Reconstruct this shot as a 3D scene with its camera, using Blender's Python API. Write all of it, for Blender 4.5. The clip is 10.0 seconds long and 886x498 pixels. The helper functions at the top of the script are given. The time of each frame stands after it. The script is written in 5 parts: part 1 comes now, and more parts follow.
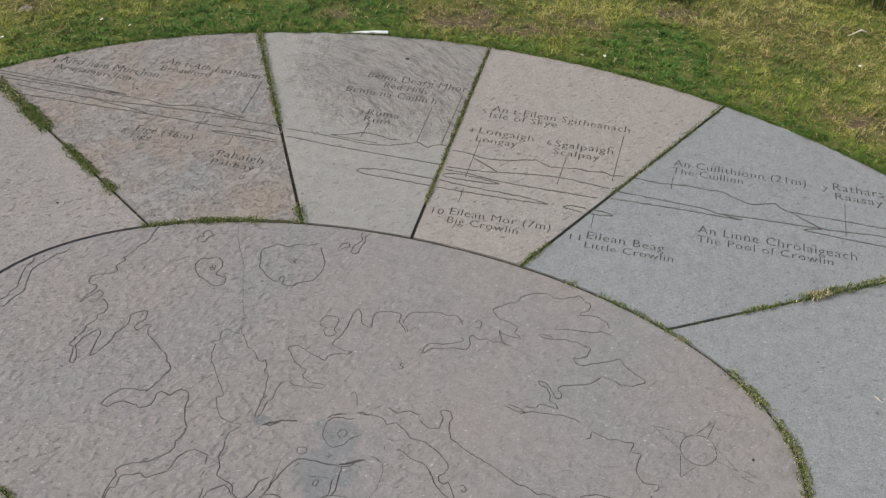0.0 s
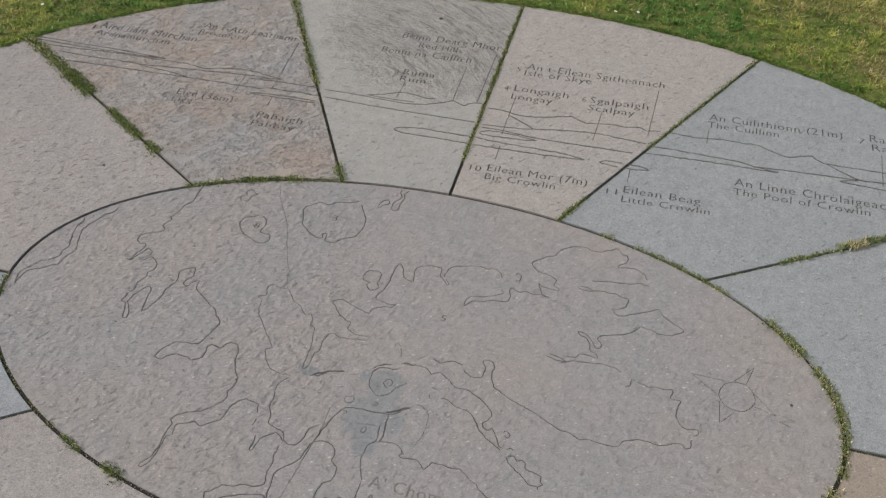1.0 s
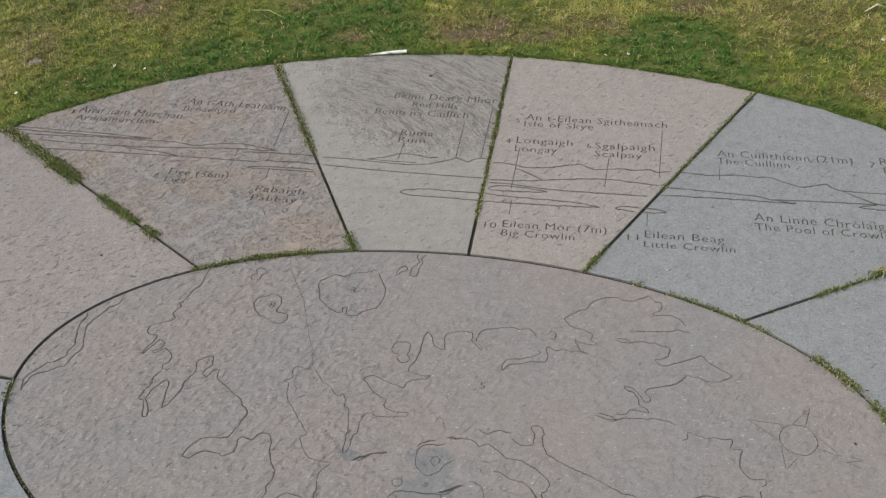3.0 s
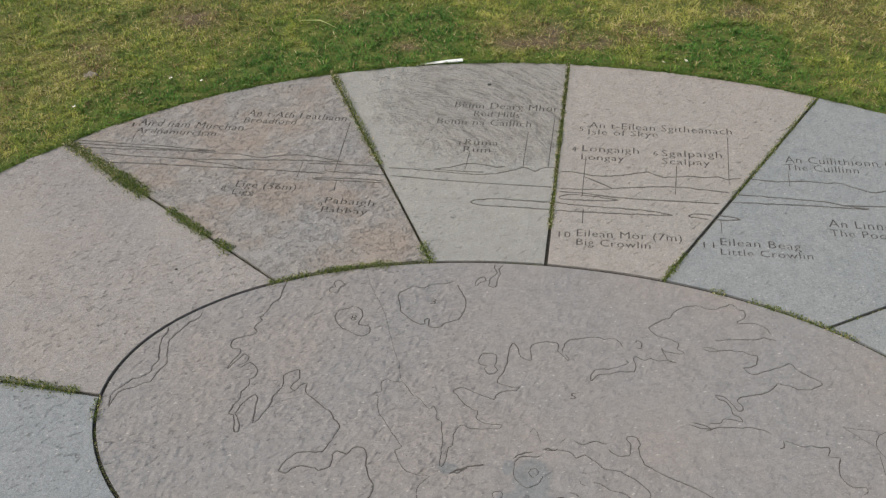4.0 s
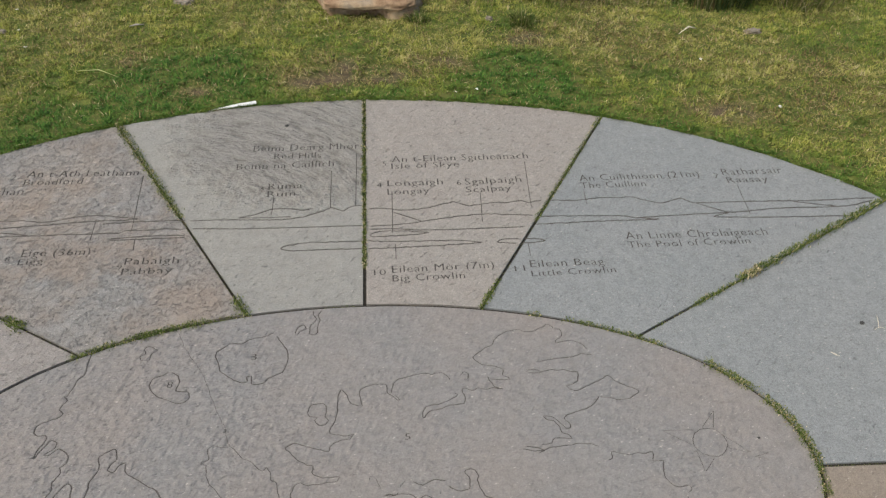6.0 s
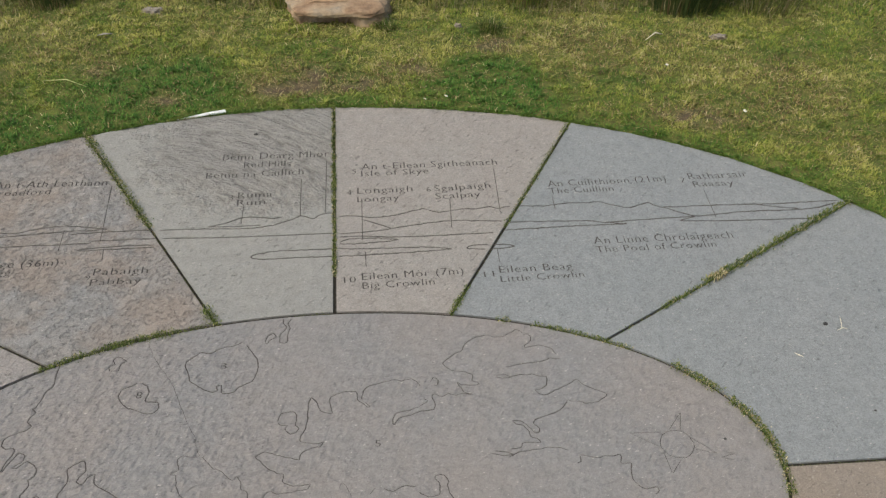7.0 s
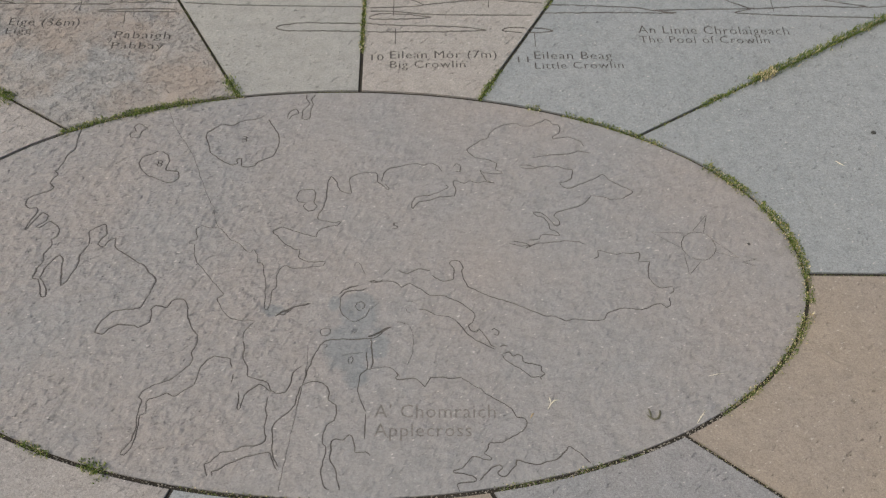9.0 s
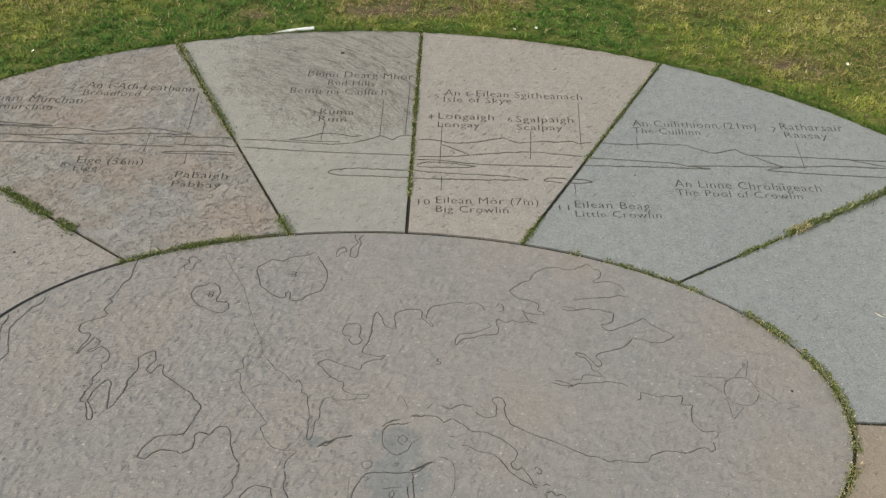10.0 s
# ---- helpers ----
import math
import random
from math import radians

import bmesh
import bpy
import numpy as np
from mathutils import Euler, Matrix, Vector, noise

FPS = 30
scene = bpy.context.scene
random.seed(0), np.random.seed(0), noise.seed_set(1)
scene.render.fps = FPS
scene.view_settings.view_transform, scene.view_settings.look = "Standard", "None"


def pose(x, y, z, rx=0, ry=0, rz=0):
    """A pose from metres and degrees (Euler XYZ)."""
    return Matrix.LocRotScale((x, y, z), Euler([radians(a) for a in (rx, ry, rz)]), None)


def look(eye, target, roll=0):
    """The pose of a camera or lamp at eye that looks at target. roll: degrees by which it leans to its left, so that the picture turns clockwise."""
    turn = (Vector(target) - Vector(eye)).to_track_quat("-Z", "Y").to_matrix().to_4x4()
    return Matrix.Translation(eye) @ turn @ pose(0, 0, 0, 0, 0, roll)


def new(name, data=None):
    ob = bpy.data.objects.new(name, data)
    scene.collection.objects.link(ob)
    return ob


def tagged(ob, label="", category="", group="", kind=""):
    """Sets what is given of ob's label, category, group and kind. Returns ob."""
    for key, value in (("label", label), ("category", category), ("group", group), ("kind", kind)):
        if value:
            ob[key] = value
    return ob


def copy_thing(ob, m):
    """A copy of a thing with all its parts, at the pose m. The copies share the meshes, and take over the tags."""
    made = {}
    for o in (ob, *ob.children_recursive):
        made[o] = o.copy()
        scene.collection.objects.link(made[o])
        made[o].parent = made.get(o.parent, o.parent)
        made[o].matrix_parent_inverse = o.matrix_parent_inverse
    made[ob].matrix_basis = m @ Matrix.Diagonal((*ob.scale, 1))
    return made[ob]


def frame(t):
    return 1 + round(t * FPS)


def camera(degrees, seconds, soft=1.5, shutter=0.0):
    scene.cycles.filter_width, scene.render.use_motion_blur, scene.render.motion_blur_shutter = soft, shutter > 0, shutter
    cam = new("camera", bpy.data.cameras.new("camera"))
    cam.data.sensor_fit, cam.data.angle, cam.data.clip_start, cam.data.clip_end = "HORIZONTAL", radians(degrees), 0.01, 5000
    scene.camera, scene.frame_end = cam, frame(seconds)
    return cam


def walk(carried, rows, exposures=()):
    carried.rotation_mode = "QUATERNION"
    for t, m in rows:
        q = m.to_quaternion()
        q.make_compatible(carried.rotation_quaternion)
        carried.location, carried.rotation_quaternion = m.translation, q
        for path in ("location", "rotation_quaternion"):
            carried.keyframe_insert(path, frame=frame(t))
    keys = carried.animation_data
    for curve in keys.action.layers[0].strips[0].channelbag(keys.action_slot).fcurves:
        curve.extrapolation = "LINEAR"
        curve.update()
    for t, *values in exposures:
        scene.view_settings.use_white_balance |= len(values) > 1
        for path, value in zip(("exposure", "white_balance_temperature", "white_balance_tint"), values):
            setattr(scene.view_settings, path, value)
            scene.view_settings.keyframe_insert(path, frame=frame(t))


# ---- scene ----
cam = camera(51.71, 10.0, soft=1.3)
ROWS = [
    (0.0, 0.557, -1.064, 1.621, 17.13, 45.07, -0.02),
    (0.5, 0.549, -1.088, 1.629, 18.95, 43.69, -1.51),
    (1.0, 0.539, -1.123, 1.628, 19.45, 43.12, -2.35),
    (1.5, 0.533, -1.116, 1.637, 18.63, 43.11, -2.73),
    (2.0, 0.529, -1.108, 1.642, 18.51, 44.17, -4.08),
    (3.5, 0.247, -1.081, 1.588, 14.56, 46.25, -4.48),
    (4.0, 0.161, -1.114, 1.633, 14.98, 46.06, -4.93),
    (4.2, 0.128, -1.122, 1.642, 13.37, 47.55, -4.45),
    (4.5, 0.103, -1.073, 1.657, 9.75, 48.25, -3.27),
    (5.0, 0.105, -1.084, 1.650, 5.24, 47.70, -2.01),
    (5.5, 0.106, -1.083, 1.664, 0.37, 47.18, 0.19),
    (6.0, 0.131, -1.068, 1.648, -1.88, 47.12, 0.74),
    (6.2, 0.142, -1.063, 1.665, -1.90, 46.74, 0.69),
    (7.3, 0.163, -1.095, 1.655, -4.15, 47.60, 1.50),
    (7.5, 0.179, -1.112, 1.620, -3.65, 46.98, 1.14),
    (8.0, 0.250, -1.085, 1.611, -6.72, 43.88, 3.40),
    (8.2, 0.265, -1.096, 1.573, -4.29, 42.02, 2.17),
    (8.5, 0.242, -1.084, 1.598, -2.99, 40.70, 2.89),
    (8.7, 0.247, -1.058, 1.616, -1.41, 37.70, 2.56),
    (9.0, 0.206, -1.040, 1.616, 0.13, 34.07, 1.82),
    (9.5, 0.180, -1.102, 1.588, 0.33, 36.15, 2.07),
    (9.7, 0.210, -1.111, 1.594, 1.55, 39.84, 1.96),
    (10.0, 0.156, -1.111, 1.609, 2.60, 44.24, 1.68),
]
# eye, then heading, tilt up from straight down, and roll about the line of sight
walk(cam, [(t, Matrix.Translation((x, y, z)) @ pose(0, 0, 0, 0, 0, yaw) @ pose(0, 0, 0, tilt) @ pose(0, 0, 0, 0, 0, roll)) for t, x, y, z, yaw, tilt, roll in ROWS],
     [(0.0, -0.06, 6550, 6), (3.5, -0.10, 6600, 6), (4.2, 0.02, 6650, 4), (4.6, 0.04, 6650, 4), (6.0, -0.05, 6650, 4), (7.5, -0.10, 6650, 3), (9.0, -0.08, 6750, 5), (9.5, -0.03, 6950, 2), (10.0, -0.02, 6950, 0)])

# ---- light: an overcast sky ----
world = bpy.data.worlds.new("overcast_sky")
world.use_nodes = True
scene.world = world
wn = world.node_tree.nodes
sky = wn.new("ShaderNodeTexSky")
sky.sky_type = "NISHITA"
sky.sun_disc = False
sky.sun_elevation, sky.sun_rotation = radians(55), radians(240)
sky.air_density, sky.dust_density, sky.ozone_density = 1.0, 4.0, 0.6
world.node_tree.links.new(sky.outputs[0], wn["Background"].inputs[0])
wn["Background"].inputs[1].default_value = 0.15
sun = new("sun", bpy.data.lights.new("sun", "SUN"))
sun.data.energy, sun.data.angle, sun.data.color = 2.2, radians(30), (1.0, 0.95, 0.88)
sun.matrix_world = look((-2.9, -1.7, 4.8), (0, 0, 0))


# ---- materials ----
def material(name):
    m = bpy.data.materials.new(name)
    m.use_nodes = True
    return m, m.node_tree.nodes, m.node_tree.links, m.node_tree.nodes["Principled BSDF"]


def node(nodes, kind, **values):
    n = nodes.new("ShaderNode" + kind)
    for key, value in values.items():
        n.inputs[key.replace("_", " ")].default_value = value
    return n


def ramp(nodes, links, source, stops):
    r = nodes.new("ShaderNodeValToRGB")
    while len(r.color_ramp.elements) < len(stops):
        r.color_ramp.elements.new(0.5)
    for e, (p, c) in zip(r.color_ramp.elements, stops):
        e.position, e.color = p, (*c, 1) if len(c) == 3 else c
    links.new(source, r.inputs[0])
    return r.outputs[0]


def mix(nodes, links, kind, factor, a, b):
    m = nodes.new("ShaderNodeMix")
    m.data_type, m.blend_type = "RGBA", kind
    for socket, value in ((m.inputs[0], factor), (m.inputs[6], a), (m.inputs[7], b)):
        if isinstance(value, (int, float)):
            socket.default_value = value
        elif isinstance(value, tuple):
            socket.default_value = (*value, 1)
        else:
            links.new(value, socket)
    return m.outputs[2]


def grey(v):
    return (v, v, v)


def stone(name, colour, tint, pits=0.5, riven=0.0, seed=0.0, stain=None, ripple=None, rough=0.5, rough_at=None, grit=1.0):
    """Sawn or riven flagstone: two scales of tone, pale and dark grains, short slanting tool dents, fine relief."""
    m, n, l, p = material(name)
    colour, tint = [tuple(0.965 * v for v in (c[0] * 0.965, *c[1:])) for c in (colour, tint)]
    tex = n.new("ShaderNodeTexCoord")
    mapping = n.new("ShaderNodeMapping")
    mapping.inputs["Location"].default_value = (seed, seed * 1.7, seed * 0.6)
    l.new(tex.outputs["Object"], mapping.inputs[0])
    at = mapping.outputs[0]

    def noise_at(scale, detail=6.0, rough=0.6, stretch=None, turn=0.0):
        t = node(n, "TexNoise", Scale=scale, Detail=detail, Roughness=rough)
        src = at
        if stretch:
            turned, mp = n.new("ShaderNodeMapping"), n.new("ShaderNodeMapping")
            turned.inputs["Rotation"].default_value = (0, 0, -turn)
            mp.inputs["Scale"].default_value = stretch
            l.new(at, turned.inputs[0])
            l.new(turned.outputs[0], mp.inputs[0])
            src = mp.outputs[0]
        l.new(src, t.inputs["Vector"])
        return t.outputs["Fac"]

    def math_node(op, a, b):
        t = n.new("ShaderNodeMath")
        t.operation = op
        for socket, value in zip(t.inputs, (a, b)):
            if isinstance(value, (int, float)):
                socket.default_value = value
            else:
                l.new(value, socket)
        return t.outputs[0]

    def shifted(x, y, sx=1.0, sy=1.0):
        mp = n.new("ShaderNodeMapping")
        mp.inputs["Location"].default_value = (-x * sx, -y * sy, 0)
        mp.inputs["Scale"].default_value = (sx, sy, 1)
        l.new(tex.outputs["Object"], mp.inputs[0])
        return mp.outputs[0]

    def spot(x, y, rx, ry, ragged):
        """1 within an uneven oval round a place on the stone, 0 outside."""
        length = n.new("ShaderNodeVectorMath")
        length.operation = "LENGTH"
        l.new(shifted(x, y, 1 / rx, 1 / ry), length.inputs[0])
        d = math_node("ADD", length.outputs["Value"], math_node("MULTIPLY", noise_at(24.0, 5, 0.6), ragged))
        return ramp(n, l, math_node("SUBTRACT", d, ragged * 0.5), [(0.70, grey(1)), (0.98, grey(0))])

    broad, mid, fine, grain = noise_at(3.0, 5), noise_at(30.0, 6, 0.65), noise_at(420.0, 2, 0.7), noise_at(150.0, 3, 0.6)
    col = mix(n, l, "MIX", ramp(n, l, broad, [(0.36, grey(0)), (0.64, grey(1))]), colour, tint)
    if stain:
        blots = spot(*stain[0][0])
        for blot in stain[0][1:]:
            blots = math_node("MAXIMUM", blots, spot(*blot))
        col = mix(n, l, "MIX", math_node("MULTIPLY", blots, 0.55), col, stain[1])
    col = mix(n, l, "MULTIPLY", 0.8, col, ramp(n, l, mid, [(0.28, grey(0.84)), (0.5, grey(1.0)), (0.74, grey(1.12))]))
    col = mix(n, l, "MULTIPLY", 0.9, col, ramp(n, l, fine, [(0.30, grey(1 - 0.30 * grit)), (0.5, grey(1.0)), (0.72, grey(1 + 0.27 * grit))]))
    col = mix(n, l, "MULTIPLY", 0.9, col, ramp(n, l, grain, [(0.32, grey(1 - 0.20 * grit)), (0.44, grey(1.0)), (0.60, grey(1.01)), (0.70, grey(1 + 0.20 * grit))]))
    # short dents of the tool, in places thick and in places few
    dent = noise_at(40.0, 3, 0.5, (1.0, 2.2, 1.0), 0.75)
    where = ramp(n, l, noise_at(4.0, 4, 0.6), [(0.36, grey(0.12)), (0.64, grey(1.0))])
    if rough_at:
        where = math_node("ADD", math_node("MULTIPLY", where, 0.45), math_node("MULTIPLY", spot(*rough_at), 0.55))
    dents = math_node("MULTIPLY", ramp(n, l, dent, [(0.675 - 0.07 * pits, grey(0)), (0.72 - 0.07 * pits, grey(1))]), where)
    # shade of the dents put into the colour, besides their relief further down
    col = mix(n, l, "MULTIPLY", math_node("MULTIPLY", dents, 0.62), col, grey(0.64))
    pale = ramp(n, l, noise_at(85.0, 2, 0.5, (1.0, 1.9, 1.0), 0.4), [(0.66, grey(0)), (0.74, grey(0.55))])
    col = mix(n, l, "MIX", pale, col, (0.55, 0.50, 0.46))
    # relief: dents and grain, and for riven faces flaked steps or ripples
    total = math_node("MULTIPLY_ADD", dents, -0.8)
    bumps = math_node("MULTIPLY", noise_at(52.0, 2, 0.45, (1.0, 1.7, 1.0), 0.75), math_node("MULTIPLY", math_node("ADD", where, 0.5), rough))
    l.new(math_node("ADD", bumps, math_node("ADD", math_node("MULTIPLY", mid, 0.9), math_node("MULTIPLY", grain, 0.25))), total.node.inputs[2])
    if riven:
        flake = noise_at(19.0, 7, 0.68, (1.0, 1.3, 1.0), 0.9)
        col = mix(n, l, "MIX", math_node("MULTIPLY", ramp(n, l, noise_at(5.0, 6, 0.62), [(0.46, grey(0)), (0.60, grey(1))]), min(1.0, riven) * 0.42), col, (0.292, 0.222, 0.172))
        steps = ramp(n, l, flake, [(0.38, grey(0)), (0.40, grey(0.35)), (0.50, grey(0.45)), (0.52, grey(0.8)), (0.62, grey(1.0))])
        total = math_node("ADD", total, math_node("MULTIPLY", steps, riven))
        # shade of the flaked steps put into the colour: dark edges, paler tops
        step_shade = ramp(n, l, flake, [(0.33, grey(0.90)), (0.385, grey(0.80)), (0.42, grey(0.98)), (0.48, grey(1.0)), (0.51, grey(0.84)), (0.54, grey(1.04)), (0.66, grey(1.10))])
        col = mix(n, l, "MULTIPLY", min(1.0, riven) * 0.9, col, step_shade)
    if ripple:
        # arcs of a shell-like break round a point off the face
        place, (cx, cy) = ripple
        away = shifted(cx, cy)
        length = n.new("ShaderNodeVectorMath")
        length.operation = "LENGTH"
        l.new(away, length.inputs[0])
        split = n.new("ShaderNodeSeparateXYZ")
        l.new(away, split.inputs[0])
        turn = math_node("ARCTAN2", split.outputs[1], split.outputs[0])
        join = n.new("ShaderNodeCombineXYZ")
        l.new(math_node("MULTIPLY", length.outputs["Value"], 4.0), join.inputs[0])
        l.new(turn, join.inputs[1])
        wave = node(n, "TexNoise", Scale=9.0, Detail=5.0, Roughness=0.62, Distortion=0.5)
        l.new(join.outputs[0], wave.inputs["Vector"])
        mask = spot(*place)
        crest = math_node("MULTIPLY", wave.outputs["Fac"], mask)
        total = math_node("ADD", total, math_node("MULTIPLY", crest, 2.8))
        col = mix(n, l, "MULTIPLY", mask, col, ramp(n, l, wave.outputs["Fac"], [(0.36, (0.64, 0.61, 0.60)), (0.46, (0.86, 0.84, 0.83)), (0.65, (0.95, 0.93, 0.92))]))
    l.new(col, p.inputs["Base Color"])
    p.inputs["Roughness"].default_value = 0.85
    p.inputs["Specular IOR Level"].default_value = 0.25
    b1 = node(n, "Bump", Strength=0.85, Distance=0.006)
    l.new(total, b1.inputs["Height"])
    b2 = node(n, "Bump", Strength=0.25, Distance=0.0015)
    l.new(fine, b2.inputs["Height"])
    l.new(b1.outputs[0], b2.inputs["Normal"])
    l.new(b2.outputs[0], p.inputs["Normal"])
    return m


def plain(name, colour, rough=0.8, scale=60.0, spread=0.25):
    m, n, l, p = material(name)
    tex = n.new("ShaderNodeTexCoord")
    t = node(n, "TexNoise", Scale=scale, Detail=5.0, Roughness=0.65)
    l.new(tex.outputs["Object"], t.inputs["Vector"])
    col = mix(n, l, "MULTIPLY", 1.0, colour, ramp(n, l, t.outputs["Fac"], [(0.3, grey(1 - spread)), (0.7, grey(1 + spread))]))
    l.new(col, p.inputs["Base Color"])
    p.inputs["Roughness"].default_value = rough
    b = node(n, "Bump", Strength=0.5, Distance=0.003)
    l.new(t.outputs["Fac"], b.inputs["Height"])
    l.new(b.outputs[0], p.inputs["Normal"])
    return m


STONE_DISC = stone("stone_disc", (0.278, 0.243, 0.228), (0.256, 0.238, 0.234), 0.46, 0.0, 1.0, ([(0.034, -0.112, 0.046, 0.062, 1.3), (0.022, -0.186, 0.056, 0.068, 1.3), (-0.014, -0.092, 0.014, 0.020, 1.2), (0.046, -0.250, 0.030, 0.034, 1.6), (0.080, -0.180, 0.026, 0.036, 2.0), (-0.140, -0.112, 0.026, 0.018, 1.8)], (0.160, 0.176, 0.186)), None, 1.55, (-0.62, -0.05, 0.62, 0.62, 0.9), 0.5)
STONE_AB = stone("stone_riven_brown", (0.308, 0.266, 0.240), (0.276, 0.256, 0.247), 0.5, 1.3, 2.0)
STONE_BC = stone("stone_pale_riven", (0.315, 0.292, 0.268), (0.300, 0.280, 0.262), 0.6, 0.0, 3.0, None, ((-0.22, 1.20, 0.44, 0.34, 0.9), (-0.62, 0.62)))
STONE_CD = stone("stone_pale_beige", (0.322, 0.287, 0.263), (0.325, 0.281, 0.256), 0.6, 0.0, 4.0)
STONE_BLUE = stone("stone_blue_grey", (0.270, 0.267, 0.268), (0.256, 0.257, 0.259), 0.32, 0.0, 5.0)
STONE_PITTED = stone("stone_blue_pitted", (0.262, 0.262, 0.268), (0.250, 0.254, 0.262), 1.0, 0.0, 9.0)
STONE_BUFF = stone("stone_pink_buff", (0.312, 0.274, 0.256), (0.286, 0.256, 0.246), 1.0, 0.2, 6.0, None, None, 0.75)
STONE_ORANGE = stone("stone_orange", (0.298, 0.235, 0.185), (0.278, 0.225, 0.187), 0.28, 0.0, 7.0, grit=0.75)
STONE_MAUVE = stone("stone_mauve_grey", (0.252, 0.230, 0.226), (0.238, 0.228, 0.230), 0.4, 0.0, 8.0)
# floors of lines and letters: dirt, and the cuts' own shade, put into their colour
GROOVE_LINE = plain("groove_dirt_shade", (0.084, 0.075, 0.068), 0.95, 30.0, 0.5)
GROOVE = plain("letter_floor", (0.068, 0.061, 0.056), 0.95, 160.0, 0.45)
WORN_FLOOR = plain("worn_letter_floor", (0.170, 0.154, 0.143), 0.95, 160.0, 0.35)
SOIL = plain("soil", (0.026, 0.022, 0.017), 0.95, 90.0, 0.5)


# ---- helpers for building ----
def part(name, bm, mat, parent=None, label=""):
    mesh = bpy.data.meshes.new(name)
    bm.to_mesh(mesh)
    bm.free()
    for m in (mat if isinstance(mat, (list, tuple)) else [mat]):
        mesh.materials.append(m)
    ob = new(name, mesh)
    if parent:
        ob.parent = parent
    return tagged(ob, label)


def from_lists(name, verts, faces, mat, parent=None, label=""):
    mesh = bpy.data.meshes.new(name)
    mesh.from_pydata(verts, [], faces)
    mesh.materials.append(mat)
    ob = new(name, mesh)
    if parent:
        ob.parent = parent
    return tagged(ob, label)


def spline(points, step=0.006, wobble=0.0):
    """Catmull-Rom through the points at an even step, with a little unevenness of the hand."""
    pts = [np.array(p, float) for p in points]
    closed = np.allclose(pts[0], pts[-1])
    ext = [pts[-2] if closed else 2 * pts[0] - pts[1]] + pts + [pts[1] if closed else 2 * pts[-1] - pts[-2]]
    out = []
    for i in range(1, len(ext) - 2):
        a, b, c, d = ext[i - 1:i + 3]
        n = max(2, int(np.linalg.norm(c - b) / step))
        for k in range(n):
            t = k / n
            q = 0.5 * (2 * b + (c - a) * t + (2 * a - 5 * b + 4 * c - d) * t * t + (3 * b - a - 3 * c + d) * t ** 3)
            out.append(0.5 * q + 0.5 * (b + (c - b) * t))
    out.append(pts[-1])
    if wobble:
        for i in range(1, len(out) - 1):
            v = Vector((out[i][0] * 55, out[i][1] * 55, 3.0))
            w = v * 2.9 + Vector((0, 0, 5))
            out[i] = out[i] + wobble * np.array((noise.noise(v) + 0.55 * noise.noise(w), noise.noise(v + Vector((9, 4, 2))) + 0.55 * noise.noise(w + Vector((3, 8, 1)))))
    return out


def ribbon(points, width):
    """Left and right edge of a groove along the points."""
    quads = []
    left, right = [], []
    n = len(points)
    for i, p in enumerate(points):
        a, b = points[max(0, i - 1)], points[min(n - 1, i + 1)]
        d = b - a
        d = d / (np.linalg.norm(d) + 1e-9)
        s = width / 2 * (0.85 + 0.3 * noise.noise(Vector((p[0] * 40, p[1] * 40, 7.0)))) * (0.35 if i in (0, n - 1) else 1.0)
        left.append((p[0] - d[1] * s, p[1] + d[0] * s))
        right.append((p[0] + d[1] * s, p[1] - d[0] * s))
    return [(right[i], right[i + 1], left[i + 1], left[i]) for i in range(n - 1)]


DISC, AB, BC, CD, DE, CRACKED = [], [], [], [], [], []


def cut(slab, points, width=0.0030):
    slab.append((("line", len(slab)), ribbon(spline(points, 0.005, 0.0024 if len(points) > 3 and slab is DISC else 0.0022 if len(points) > 6 else 0.0010 if len(points) > 2 else 0.0), width)))


def word(slab, text, x0, y0, x1, y1, cap):
    """Letters from the start to the end of a base line, cap high."""
    data = bpy.data.curves.new("letters", "FONT")
    data.body, data.size, data.resolution_u, data.space_character = text, 1.0, 2, 1.08
    data.offset = 0.0
    ob = new("letters", data)
    bpy.context.view_layer.update()
    mesh = bpy.data.meshes.new_from_object(ob)
    co = np.array([v.co[:2] for v in mesh.vertices])
    lo, hi = co[:, 0].min(), co[:, 0].max()
    along = np.array((x1 - x0, y1 - y0))
    size = np.linalg.norm(along) / (hi - lo)
    ux = along / np.linalg.norm(along)
    uy = np.array((-ux[1], ux[0]))
    tall = cap / 0.73
    at = [tuple(np.array((x0, y0)) + (c[0] - lo) * size * ux + c[1] * tall * uy) for c in co]
    slab.append((text, [tuple(at[i] for i in f.vertices) for f in mesh.polygons]))
    bpy.data.objects.remove(ob)
    bpy.data.curves.remove(data)
    bpy.data.meshes.remove(mesh)


